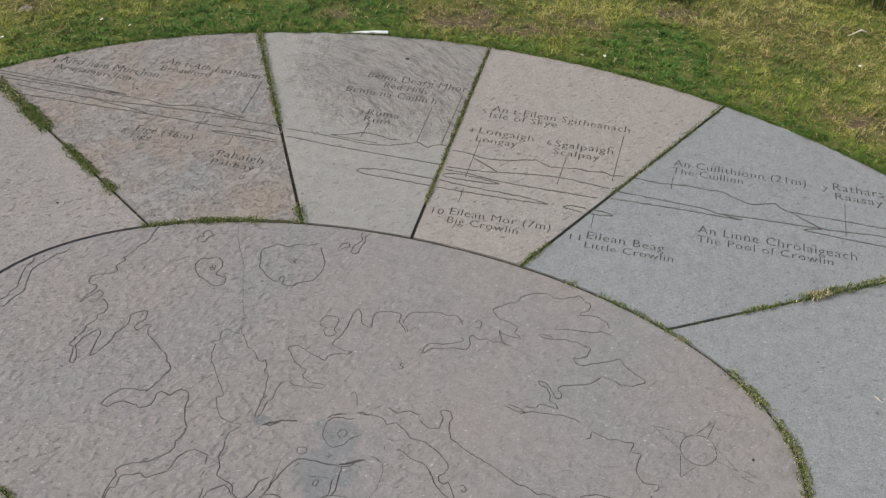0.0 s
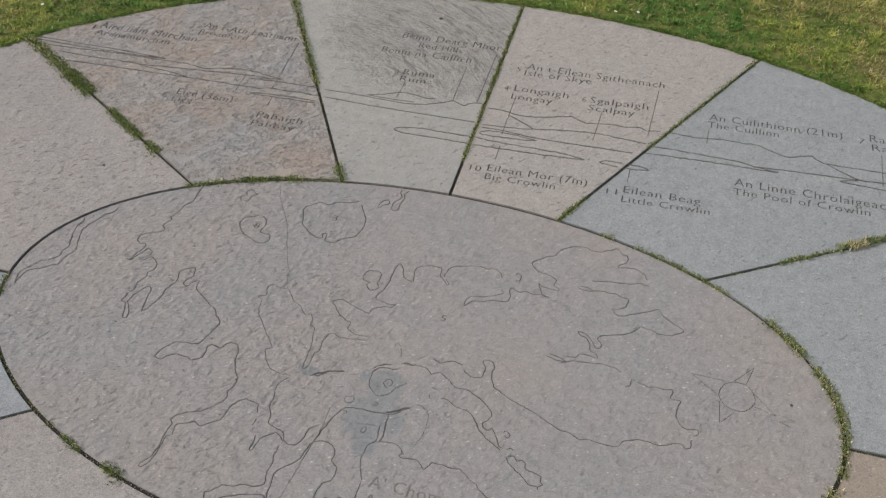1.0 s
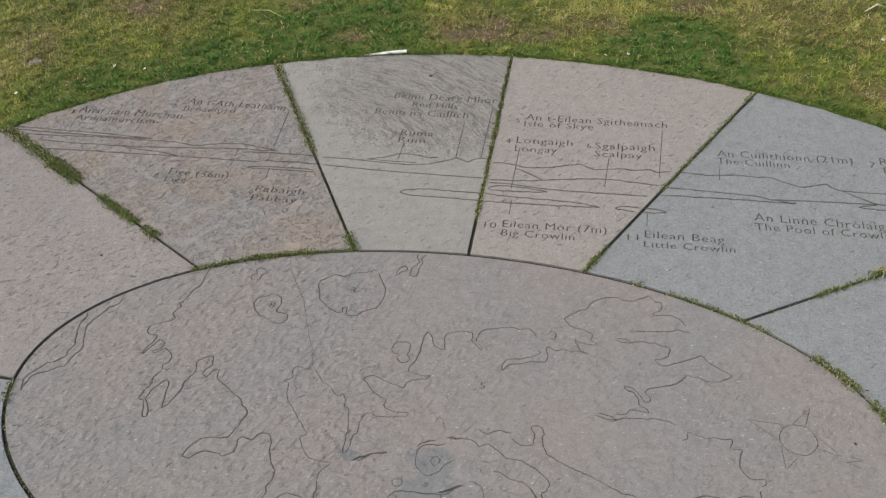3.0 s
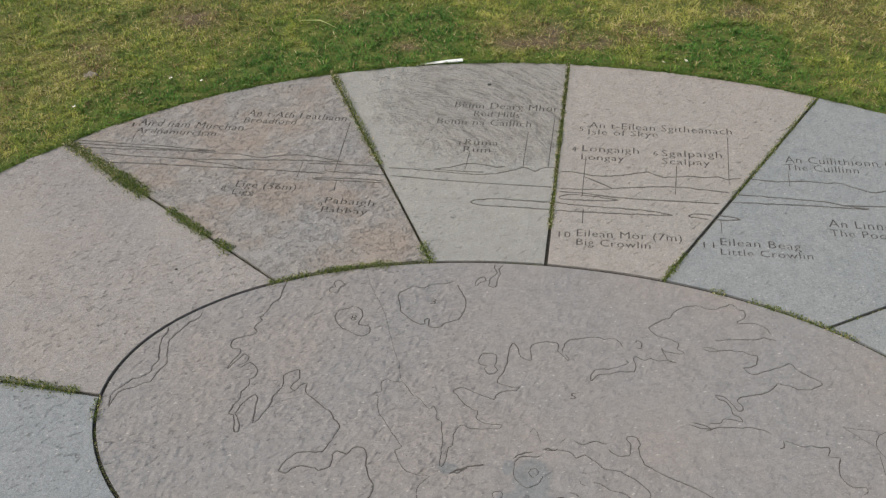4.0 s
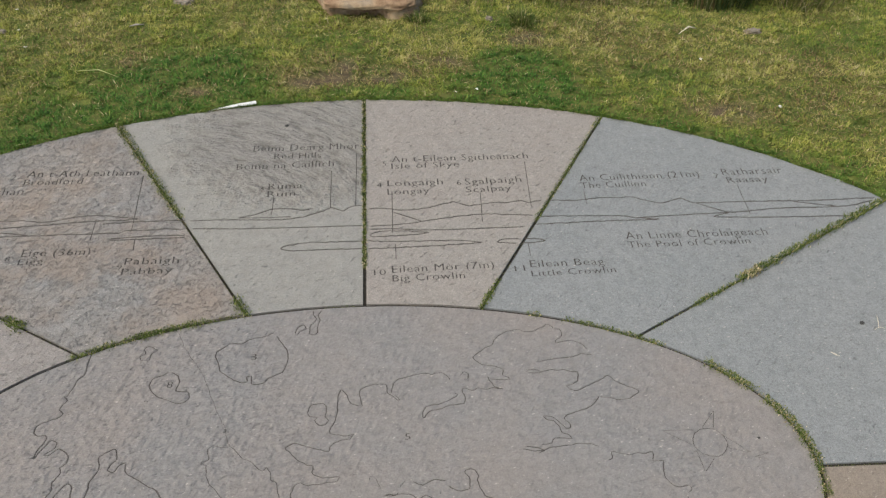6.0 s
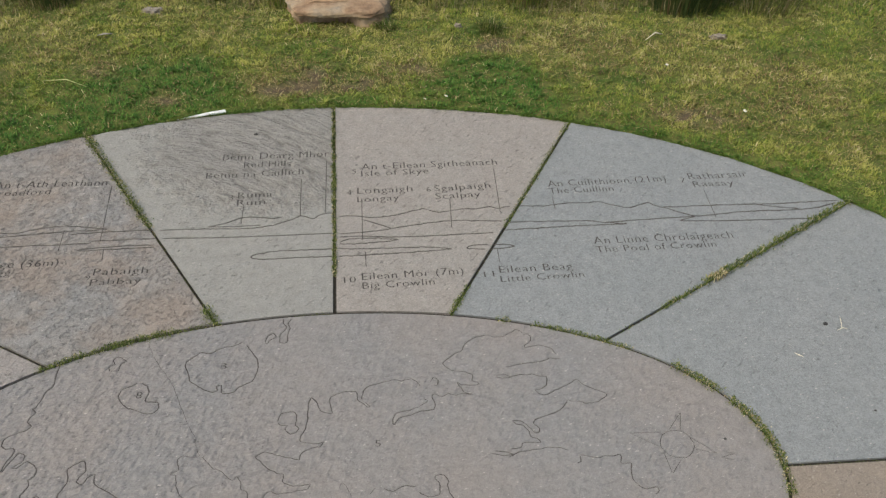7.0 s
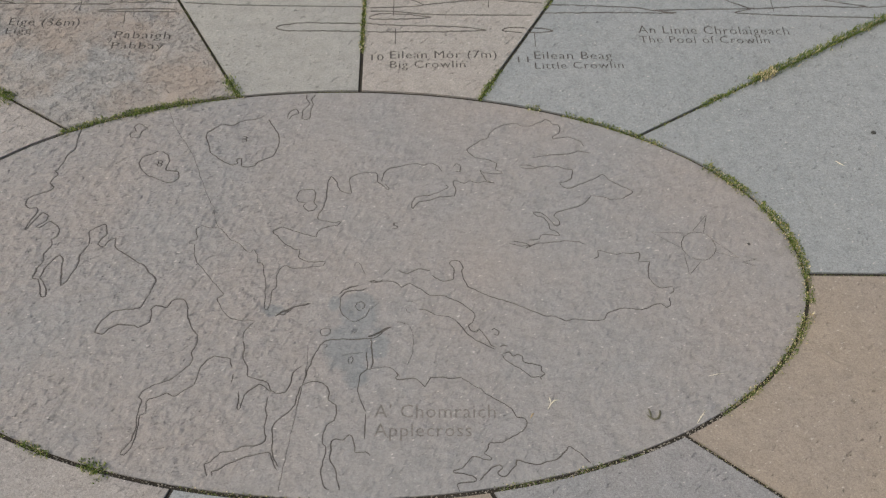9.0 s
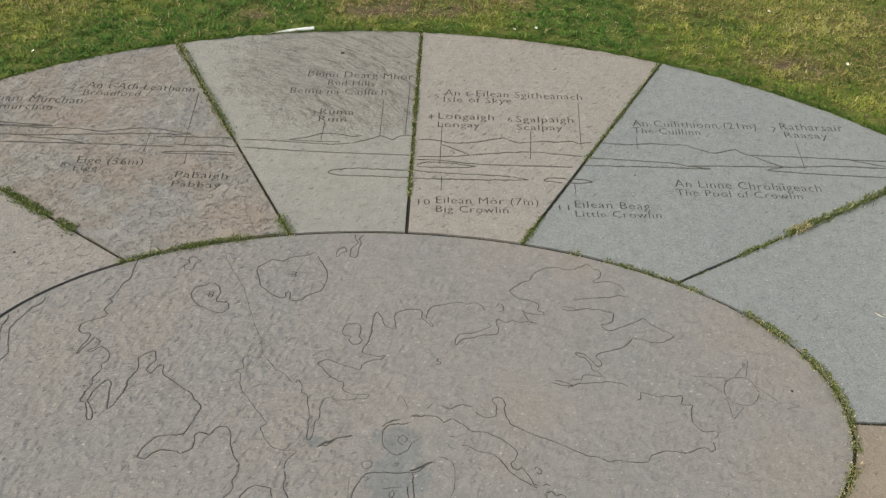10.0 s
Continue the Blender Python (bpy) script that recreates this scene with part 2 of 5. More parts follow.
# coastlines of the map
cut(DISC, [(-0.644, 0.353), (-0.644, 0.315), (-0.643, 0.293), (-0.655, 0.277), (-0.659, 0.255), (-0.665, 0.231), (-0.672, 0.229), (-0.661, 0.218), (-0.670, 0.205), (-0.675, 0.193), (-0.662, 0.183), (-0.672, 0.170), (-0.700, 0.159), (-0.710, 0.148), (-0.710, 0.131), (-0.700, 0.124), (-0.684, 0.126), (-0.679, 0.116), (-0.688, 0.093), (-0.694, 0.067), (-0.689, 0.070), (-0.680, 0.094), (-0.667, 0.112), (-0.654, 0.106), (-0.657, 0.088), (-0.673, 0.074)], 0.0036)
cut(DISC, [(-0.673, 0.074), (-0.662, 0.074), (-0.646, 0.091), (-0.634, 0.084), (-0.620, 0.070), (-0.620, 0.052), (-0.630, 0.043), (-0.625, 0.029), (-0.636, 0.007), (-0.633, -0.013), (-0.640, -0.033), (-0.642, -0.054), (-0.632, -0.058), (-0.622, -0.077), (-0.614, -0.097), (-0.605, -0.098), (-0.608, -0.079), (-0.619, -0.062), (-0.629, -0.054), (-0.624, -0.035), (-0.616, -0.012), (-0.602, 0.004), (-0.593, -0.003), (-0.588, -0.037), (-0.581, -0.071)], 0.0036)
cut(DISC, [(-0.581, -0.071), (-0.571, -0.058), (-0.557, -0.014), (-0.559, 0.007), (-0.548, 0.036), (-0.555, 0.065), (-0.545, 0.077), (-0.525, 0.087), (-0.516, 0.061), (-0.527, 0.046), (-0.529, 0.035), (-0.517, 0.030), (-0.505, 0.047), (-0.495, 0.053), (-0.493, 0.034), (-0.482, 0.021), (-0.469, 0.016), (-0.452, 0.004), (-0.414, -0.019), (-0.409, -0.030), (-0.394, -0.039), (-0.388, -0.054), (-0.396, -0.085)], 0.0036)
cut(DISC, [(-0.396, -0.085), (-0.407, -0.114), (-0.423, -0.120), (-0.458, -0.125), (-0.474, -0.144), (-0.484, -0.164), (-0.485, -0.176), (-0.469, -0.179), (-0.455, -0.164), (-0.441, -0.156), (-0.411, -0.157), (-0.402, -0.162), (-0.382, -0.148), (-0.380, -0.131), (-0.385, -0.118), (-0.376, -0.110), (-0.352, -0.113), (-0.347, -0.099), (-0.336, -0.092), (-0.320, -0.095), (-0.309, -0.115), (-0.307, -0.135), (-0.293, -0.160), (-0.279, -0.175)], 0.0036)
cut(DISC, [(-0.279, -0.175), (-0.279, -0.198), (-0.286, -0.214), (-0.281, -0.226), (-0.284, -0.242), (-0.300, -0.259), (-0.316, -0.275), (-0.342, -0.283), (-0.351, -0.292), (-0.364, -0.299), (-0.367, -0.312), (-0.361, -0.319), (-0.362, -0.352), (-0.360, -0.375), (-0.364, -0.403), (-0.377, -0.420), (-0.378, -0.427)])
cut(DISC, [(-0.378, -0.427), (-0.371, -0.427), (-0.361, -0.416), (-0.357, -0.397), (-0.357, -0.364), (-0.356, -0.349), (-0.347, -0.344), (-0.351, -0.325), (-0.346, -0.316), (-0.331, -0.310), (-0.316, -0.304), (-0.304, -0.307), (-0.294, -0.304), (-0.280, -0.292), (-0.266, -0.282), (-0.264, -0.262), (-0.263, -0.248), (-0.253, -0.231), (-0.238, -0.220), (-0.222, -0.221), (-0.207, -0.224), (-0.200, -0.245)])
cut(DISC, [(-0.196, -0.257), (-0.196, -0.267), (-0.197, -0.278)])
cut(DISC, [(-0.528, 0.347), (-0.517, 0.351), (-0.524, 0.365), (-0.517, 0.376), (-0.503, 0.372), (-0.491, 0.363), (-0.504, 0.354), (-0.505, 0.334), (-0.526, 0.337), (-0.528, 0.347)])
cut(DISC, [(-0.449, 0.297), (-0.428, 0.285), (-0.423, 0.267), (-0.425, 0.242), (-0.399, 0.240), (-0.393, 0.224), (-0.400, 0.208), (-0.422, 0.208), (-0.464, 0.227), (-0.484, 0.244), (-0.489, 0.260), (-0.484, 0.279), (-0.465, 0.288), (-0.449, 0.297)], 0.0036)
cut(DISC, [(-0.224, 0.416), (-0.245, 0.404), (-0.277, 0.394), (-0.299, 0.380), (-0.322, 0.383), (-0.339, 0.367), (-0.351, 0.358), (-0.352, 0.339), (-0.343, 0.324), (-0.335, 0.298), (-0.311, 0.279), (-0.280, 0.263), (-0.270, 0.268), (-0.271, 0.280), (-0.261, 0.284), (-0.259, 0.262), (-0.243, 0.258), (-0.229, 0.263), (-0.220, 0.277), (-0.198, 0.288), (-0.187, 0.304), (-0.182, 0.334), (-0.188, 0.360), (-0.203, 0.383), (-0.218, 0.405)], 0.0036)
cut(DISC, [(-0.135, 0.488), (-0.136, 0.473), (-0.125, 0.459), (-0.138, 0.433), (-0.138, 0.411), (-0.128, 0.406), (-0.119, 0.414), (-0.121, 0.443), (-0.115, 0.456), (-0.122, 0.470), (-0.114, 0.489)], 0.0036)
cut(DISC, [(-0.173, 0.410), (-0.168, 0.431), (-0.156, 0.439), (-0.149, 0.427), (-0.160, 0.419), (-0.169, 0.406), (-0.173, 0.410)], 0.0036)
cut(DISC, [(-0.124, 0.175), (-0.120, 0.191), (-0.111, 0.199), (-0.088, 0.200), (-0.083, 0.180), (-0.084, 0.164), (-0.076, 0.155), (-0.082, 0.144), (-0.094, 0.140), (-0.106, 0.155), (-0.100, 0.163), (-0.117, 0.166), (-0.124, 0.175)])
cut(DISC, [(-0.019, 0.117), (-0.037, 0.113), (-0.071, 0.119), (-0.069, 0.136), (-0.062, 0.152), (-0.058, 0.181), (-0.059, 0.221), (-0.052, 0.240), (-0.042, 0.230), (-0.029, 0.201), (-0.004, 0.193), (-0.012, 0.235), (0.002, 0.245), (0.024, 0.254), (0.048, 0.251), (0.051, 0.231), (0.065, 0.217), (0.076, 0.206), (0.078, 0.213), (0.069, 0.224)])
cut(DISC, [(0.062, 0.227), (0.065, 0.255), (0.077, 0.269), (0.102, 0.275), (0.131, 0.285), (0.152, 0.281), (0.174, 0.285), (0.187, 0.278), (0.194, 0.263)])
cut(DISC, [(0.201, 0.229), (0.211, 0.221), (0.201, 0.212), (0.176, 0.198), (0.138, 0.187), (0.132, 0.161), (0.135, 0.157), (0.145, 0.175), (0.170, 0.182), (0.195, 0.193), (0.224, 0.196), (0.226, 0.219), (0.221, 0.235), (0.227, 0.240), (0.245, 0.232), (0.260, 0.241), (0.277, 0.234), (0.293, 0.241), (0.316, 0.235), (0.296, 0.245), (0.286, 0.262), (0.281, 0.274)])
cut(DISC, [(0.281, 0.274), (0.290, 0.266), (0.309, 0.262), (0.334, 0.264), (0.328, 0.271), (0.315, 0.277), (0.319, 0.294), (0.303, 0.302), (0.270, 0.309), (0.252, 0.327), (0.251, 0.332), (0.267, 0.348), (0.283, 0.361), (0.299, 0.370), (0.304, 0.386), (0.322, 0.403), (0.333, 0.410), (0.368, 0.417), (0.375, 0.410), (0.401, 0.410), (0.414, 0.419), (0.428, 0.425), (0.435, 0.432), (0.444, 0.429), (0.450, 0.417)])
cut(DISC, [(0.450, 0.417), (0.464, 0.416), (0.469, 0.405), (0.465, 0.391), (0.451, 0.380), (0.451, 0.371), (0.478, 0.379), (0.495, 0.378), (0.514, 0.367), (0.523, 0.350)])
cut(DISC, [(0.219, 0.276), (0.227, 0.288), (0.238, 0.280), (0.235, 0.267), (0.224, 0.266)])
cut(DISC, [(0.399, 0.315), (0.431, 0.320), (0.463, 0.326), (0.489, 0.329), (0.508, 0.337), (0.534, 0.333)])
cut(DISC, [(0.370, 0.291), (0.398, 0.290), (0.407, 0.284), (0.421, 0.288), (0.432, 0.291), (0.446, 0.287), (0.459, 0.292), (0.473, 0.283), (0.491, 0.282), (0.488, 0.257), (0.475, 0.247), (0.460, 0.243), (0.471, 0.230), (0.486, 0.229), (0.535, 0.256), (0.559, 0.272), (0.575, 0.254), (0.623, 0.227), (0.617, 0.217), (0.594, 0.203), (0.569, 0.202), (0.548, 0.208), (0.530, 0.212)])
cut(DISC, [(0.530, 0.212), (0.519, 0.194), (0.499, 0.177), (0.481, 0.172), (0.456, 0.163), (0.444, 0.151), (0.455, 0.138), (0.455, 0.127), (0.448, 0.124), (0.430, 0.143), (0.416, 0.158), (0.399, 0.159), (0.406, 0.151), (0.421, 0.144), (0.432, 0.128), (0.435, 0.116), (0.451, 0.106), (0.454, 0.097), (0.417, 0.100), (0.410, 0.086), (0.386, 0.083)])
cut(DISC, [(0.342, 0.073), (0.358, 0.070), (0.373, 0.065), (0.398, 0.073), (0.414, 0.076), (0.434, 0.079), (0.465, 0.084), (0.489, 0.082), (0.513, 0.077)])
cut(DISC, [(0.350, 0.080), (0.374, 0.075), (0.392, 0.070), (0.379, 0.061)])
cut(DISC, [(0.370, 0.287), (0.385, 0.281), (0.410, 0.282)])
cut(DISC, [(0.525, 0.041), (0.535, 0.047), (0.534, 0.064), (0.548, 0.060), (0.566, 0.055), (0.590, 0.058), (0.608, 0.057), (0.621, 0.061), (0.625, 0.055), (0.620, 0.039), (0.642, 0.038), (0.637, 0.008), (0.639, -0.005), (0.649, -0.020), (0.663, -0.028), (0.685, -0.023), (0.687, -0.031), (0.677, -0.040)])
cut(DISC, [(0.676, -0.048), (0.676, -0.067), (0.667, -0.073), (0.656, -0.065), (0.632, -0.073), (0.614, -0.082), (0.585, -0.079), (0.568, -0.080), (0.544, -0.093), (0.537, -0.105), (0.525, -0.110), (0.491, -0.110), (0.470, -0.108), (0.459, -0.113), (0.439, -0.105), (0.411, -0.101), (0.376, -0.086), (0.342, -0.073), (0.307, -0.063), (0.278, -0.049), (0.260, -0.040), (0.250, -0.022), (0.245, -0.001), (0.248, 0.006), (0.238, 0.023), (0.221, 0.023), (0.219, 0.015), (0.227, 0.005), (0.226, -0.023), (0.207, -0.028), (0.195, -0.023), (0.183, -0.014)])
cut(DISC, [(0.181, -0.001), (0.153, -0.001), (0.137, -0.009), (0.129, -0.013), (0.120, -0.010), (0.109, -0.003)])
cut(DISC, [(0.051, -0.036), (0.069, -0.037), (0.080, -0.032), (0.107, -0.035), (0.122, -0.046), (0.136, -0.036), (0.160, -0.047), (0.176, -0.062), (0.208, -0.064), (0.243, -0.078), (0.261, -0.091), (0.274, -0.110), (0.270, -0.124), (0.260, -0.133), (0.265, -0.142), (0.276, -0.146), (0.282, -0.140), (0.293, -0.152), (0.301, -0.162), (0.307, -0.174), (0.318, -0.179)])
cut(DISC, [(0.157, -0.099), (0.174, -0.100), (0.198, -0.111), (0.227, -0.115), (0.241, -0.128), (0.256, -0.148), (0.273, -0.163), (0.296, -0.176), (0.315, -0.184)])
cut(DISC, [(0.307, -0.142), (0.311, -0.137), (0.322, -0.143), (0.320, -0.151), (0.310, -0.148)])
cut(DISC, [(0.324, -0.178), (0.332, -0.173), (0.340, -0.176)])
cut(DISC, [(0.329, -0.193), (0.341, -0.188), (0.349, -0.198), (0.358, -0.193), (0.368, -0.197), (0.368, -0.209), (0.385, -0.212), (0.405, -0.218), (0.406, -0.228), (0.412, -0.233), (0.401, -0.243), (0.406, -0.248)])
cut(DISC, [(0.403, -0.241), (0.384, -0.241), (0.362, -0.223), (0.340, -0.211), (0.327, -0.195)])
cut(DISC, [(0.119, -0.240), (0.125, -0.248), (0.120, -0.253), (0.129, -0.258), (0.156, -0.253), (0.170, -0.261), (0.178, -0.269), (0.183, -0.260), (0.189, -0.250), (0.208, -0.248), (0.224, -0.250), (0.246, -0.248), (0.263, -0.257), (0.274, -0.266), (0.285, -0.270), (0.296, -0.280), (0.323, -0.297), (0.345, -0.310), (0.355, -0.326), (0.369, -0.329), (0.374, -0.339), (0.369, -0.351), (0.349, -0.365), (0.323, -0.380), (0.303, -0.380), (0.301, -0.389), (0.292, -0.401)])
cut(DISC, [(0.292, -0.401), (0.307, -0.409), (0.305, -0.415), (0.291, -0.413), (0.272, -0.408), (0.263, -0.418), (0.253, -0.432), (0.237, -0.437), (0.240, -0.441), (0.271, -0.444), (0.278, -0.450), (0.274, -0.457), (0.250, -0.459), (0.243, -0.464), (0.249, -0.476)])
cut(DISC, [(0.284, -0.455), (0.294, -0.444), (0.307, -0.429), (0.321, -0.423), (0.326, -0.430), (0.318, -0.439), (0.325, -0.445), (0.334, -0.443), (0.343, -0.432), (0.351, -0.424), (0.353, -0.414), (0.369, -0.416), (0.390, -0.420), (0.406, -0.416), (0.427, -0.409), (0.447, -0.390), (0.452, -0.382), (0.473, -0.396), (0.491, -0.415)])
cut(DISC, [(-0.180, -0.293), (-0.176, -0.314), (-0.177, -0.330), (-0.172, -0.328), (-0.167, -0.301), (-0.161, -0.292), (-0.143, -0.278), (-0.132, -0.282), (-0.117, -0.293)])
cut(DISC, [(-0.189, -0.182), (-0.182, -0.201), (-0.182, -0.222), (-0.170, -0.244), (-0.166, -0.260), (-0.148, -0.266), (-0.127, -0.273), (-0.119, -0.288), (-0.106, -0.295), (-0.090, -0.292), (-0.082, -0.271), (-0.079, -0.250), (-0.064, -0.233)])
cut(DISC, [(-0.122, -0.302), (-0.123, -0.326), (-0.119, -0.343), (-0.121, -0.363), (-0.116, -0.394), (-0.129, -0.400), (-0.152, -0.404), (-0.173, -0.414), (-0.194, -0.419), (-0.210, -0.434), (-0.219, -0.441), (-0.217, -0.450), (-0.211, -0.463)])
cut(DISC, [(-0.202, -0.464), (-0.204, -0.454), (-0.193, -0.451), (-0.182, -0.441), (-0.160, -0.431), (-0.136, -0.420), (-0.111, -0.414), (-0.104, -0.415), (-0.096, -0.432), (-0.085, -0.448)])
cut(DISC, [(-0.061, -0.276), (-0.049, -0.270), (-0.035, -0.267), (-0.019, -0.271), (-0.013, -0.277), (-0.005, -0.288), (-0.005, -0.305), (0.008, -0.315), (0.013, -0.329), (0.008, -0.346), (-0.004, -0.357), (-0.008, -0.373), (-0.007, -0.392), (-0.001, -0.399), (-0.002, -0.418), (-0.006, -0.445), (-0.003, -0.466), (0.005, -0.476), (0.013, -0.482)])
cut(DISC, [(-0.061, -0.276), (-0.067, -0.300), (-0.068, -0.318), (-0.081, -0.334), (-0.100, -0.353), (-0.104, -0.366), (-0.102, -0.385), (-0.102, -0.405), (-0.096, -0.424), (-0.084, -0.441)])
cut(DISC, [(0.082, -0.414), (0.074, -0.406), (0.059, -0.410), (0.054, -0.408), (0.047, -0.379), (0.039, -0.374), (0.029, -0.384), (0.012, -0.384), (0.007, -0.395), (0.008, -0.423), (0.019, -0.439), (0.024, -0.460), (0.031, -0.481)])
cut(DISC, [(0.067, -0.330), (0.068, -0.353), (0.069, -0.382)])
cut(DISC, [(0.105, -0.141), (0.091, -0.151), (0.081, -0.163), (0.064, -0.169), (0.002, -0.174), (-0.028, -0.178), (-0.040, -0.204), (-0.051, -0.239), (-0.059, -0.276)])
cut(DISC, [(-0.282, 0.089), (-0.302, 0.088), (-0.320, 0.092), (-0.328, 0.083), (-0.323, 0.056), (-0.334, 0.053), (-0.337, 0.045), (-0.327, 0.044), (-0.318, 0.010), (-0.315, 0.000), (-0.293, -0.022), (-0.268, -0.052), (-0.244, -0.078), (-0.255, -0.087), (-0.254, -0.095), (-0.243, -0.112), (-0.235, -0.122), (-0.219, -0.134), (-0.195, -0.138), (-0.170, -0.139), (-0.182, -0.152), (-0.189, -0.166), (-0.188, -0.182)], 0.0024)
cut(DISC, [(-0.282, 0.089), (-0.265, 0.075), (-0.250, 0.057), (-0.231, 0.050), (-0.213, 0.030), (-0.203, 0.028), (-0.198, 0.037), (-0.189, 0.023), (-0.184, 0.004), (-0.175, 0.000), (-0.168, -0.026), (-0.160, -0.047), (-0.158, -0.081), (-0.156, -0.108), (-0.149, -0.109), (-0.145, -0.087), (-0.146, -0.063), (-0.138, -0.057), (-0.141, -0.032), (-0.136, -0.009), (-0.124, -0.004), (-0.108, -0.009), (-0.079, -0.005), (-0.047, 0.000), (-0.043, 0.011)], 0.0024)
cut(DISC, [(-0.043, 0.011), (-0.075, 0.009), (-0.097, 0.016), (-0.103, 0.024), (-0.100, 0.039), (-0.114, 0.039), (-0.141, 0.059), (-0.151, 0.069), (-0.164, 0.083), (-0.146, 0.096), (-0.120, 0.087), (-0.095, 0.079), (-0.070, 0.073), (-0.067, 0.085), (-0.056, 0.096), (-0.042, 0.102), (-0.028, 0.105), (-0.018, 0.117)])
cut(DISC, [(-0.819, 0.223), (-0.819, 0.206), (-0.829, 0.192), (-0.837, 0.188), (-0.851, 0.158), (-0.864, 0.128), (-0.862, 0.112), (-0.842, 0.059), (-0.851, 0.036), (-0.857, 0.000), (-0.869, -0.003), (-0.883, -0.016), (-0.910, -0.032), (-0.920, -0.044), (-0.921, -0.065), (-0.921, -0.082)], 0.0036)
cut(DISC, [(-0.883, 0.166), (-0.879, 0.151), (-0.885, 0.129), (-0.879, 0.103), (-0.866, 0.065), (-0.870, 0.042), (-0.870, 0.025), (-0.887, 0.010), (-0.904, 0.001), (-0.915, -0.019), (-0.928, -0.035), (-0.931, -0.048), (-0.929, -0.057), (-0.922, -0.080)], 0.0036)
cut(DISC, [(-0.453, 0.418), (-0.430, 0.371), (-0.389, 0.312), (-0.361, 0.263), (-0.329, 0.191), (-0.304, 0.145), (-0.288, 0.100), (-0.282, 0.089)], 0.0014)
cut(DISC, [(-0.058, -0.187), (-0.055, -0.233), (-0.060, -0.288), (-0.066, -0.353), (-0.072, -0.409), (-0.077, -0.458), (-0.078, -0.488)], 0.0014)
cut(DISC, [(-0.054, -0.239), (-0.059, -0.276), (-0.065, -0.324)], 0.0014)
cut(AB, [(-1.321, 0.812), (-1.145, 0.825), (-0.966, 0.831), (-0.883, 0.826), (-0.823, 0.842), (-0.752, 0.851), (-0.694, 0.844), (-0.640, 0.835), (-0.690, 0.830), (-0.738, 0.829)], 0.0056)
cut(AB, [(-1.375, 0.784), (-1.243, 0.785), (-1.067, 0.793), (-0.973, 0.803), (-0.832, 0.819), (-0.738, 0.829)], 0.0056)
cut(AB, [(-1.107, 0.790), (-1.048, 0.784), (-0.965, 0.779), (-0.917, 0.770)], 0.0056)
cut(AB, [(-1.358, 0.746), (-1.040, 0.763), (-0.803, 0.775), (-0.677, 0.778), (-0.663, 0.786), (-0.502, 0.793)], 0.0056)
cut(AB, [(-0.734, 0.815), (-0.640, 0.823), (-0.511, 0.828)], 0.0056)
cut(AB, [(-0.502, 0.767), (-0.564, 0.766), (-0.695, 0.755), (-0.685, 0.749), (-0.498, 0.758)], 0.0056)
cut(AB, [(-1.314, 0.891), (-1.308, 0.845)], 0.0028)
cut(AB, [(-0.667, 1.027), (-0.647, 0.787)], 0.0028)
cut(AB, [(-0.749, 0.750), (-0.753, 0.836)], 0.0028)
cut(AB, [(-0.625, 0.707), (-0.631, 0.757)], 0.0028)
word(AB, "Aird nam Murchan", -1.326, 0.932, -0.986, 0.943, 0.034)
word(AB, "Ardnamurchan", -1.320, 0.895, -1.060, 0.906, 0.028)
word(AB, "1", -1.344, 0.921, -1.337, 0.922, 0.024)
word(AB, "2", -1.042, 1.010, -1.028, 1.010, 0.025)
word(AB, "An t-Ath Leathann", -0.999, 1.021, -0.682, 1.027, 0.032)
word(AB, "Broadford", -0.998, 0.985, -0.833, 0.991, 0.029)
word(AB, "8", -0.949, 0.671, -0.936, 0.672, 0.020)
word(AB, "Eige (36m)", -0.912, 0.688, -0.735, 0.694, 0.029)
word(AB, "Eigg", -0.911, 0.657, -0.847, 0.661, 0.024)
word(AB, "9", -0.652, 0.636, -0.640, 0.637, 0.020)
word(AB, "Pabaigh", -0.637, 0.654, -0.498, 0.659, 0.028)
word(AB, "Pabbay", -0.637, 0.617, -0.508, 0.622, 0.025)
cut(BC, [(-0.500, 0.829), (-0.387, 0.831), (-0.261, 0.829), (-0.207, 0.837), (-0.155, 0.857), (-0.117, 0.879), (-0.085, 0.866), (-0.059, 0.884), (-0.031, 0.889)], 0.0054)
cut(BC, [(-0.370, 0.839), (-0.327, 0.851), (-0.283, 0.874), (-0.235, 0.876), (-0.195, 0.869), (-0.167, 0.876)], 0.0054)
cut(BC, [(-0.370, 0.839), (-0.294, 0.839), (-0.224, 0.843)], 0.0054)
cut(BC, [(-0.488, 0.796), (-0.335, 0.794), (-0.180, 0.798), (-0.028, 0.803)], 0.0054)
cut(BC, [(-0.025, 0.741), (-0.098, 0.737), (-0.159, 0.738), (-0.218, 0.727), (-0.241, 0.715), (-0.216, 0.705), (-0.126, 0.708), (-0.023, 0.710)], 0.0054)
cut(BC, [(-0.281, 0.926), (-0.280, 0.849)], 0.0028)
cut(BC, [(-0.127, 1.045), (-0.120, 0.878)], 0.0028)
cut(BC, [(-0.058, 1.131), (-0.050, 0.887)], 0.0028)
word(BC, "Beinn Dearg Mhor", -0.366, 1.138, -0.051, 1.150, 0.034)
word(BC, "Red Hills", -0.300, 1.100, -0.162, 1.107, 0.030)
word(BC, "Beinn na Caillich", -0.404, 1.051, -0.122, 1.065, 0.032)
word(BC, "3", -0.326, 0.952, -0.313, 0.953, 0.024)
word(BC, "Ruma", -0.301, 0.959, -0.205, 0.965, 0.030)
word(BC, "Rum", -0.300, 0.926, -0.222, 0.931, 0.028)
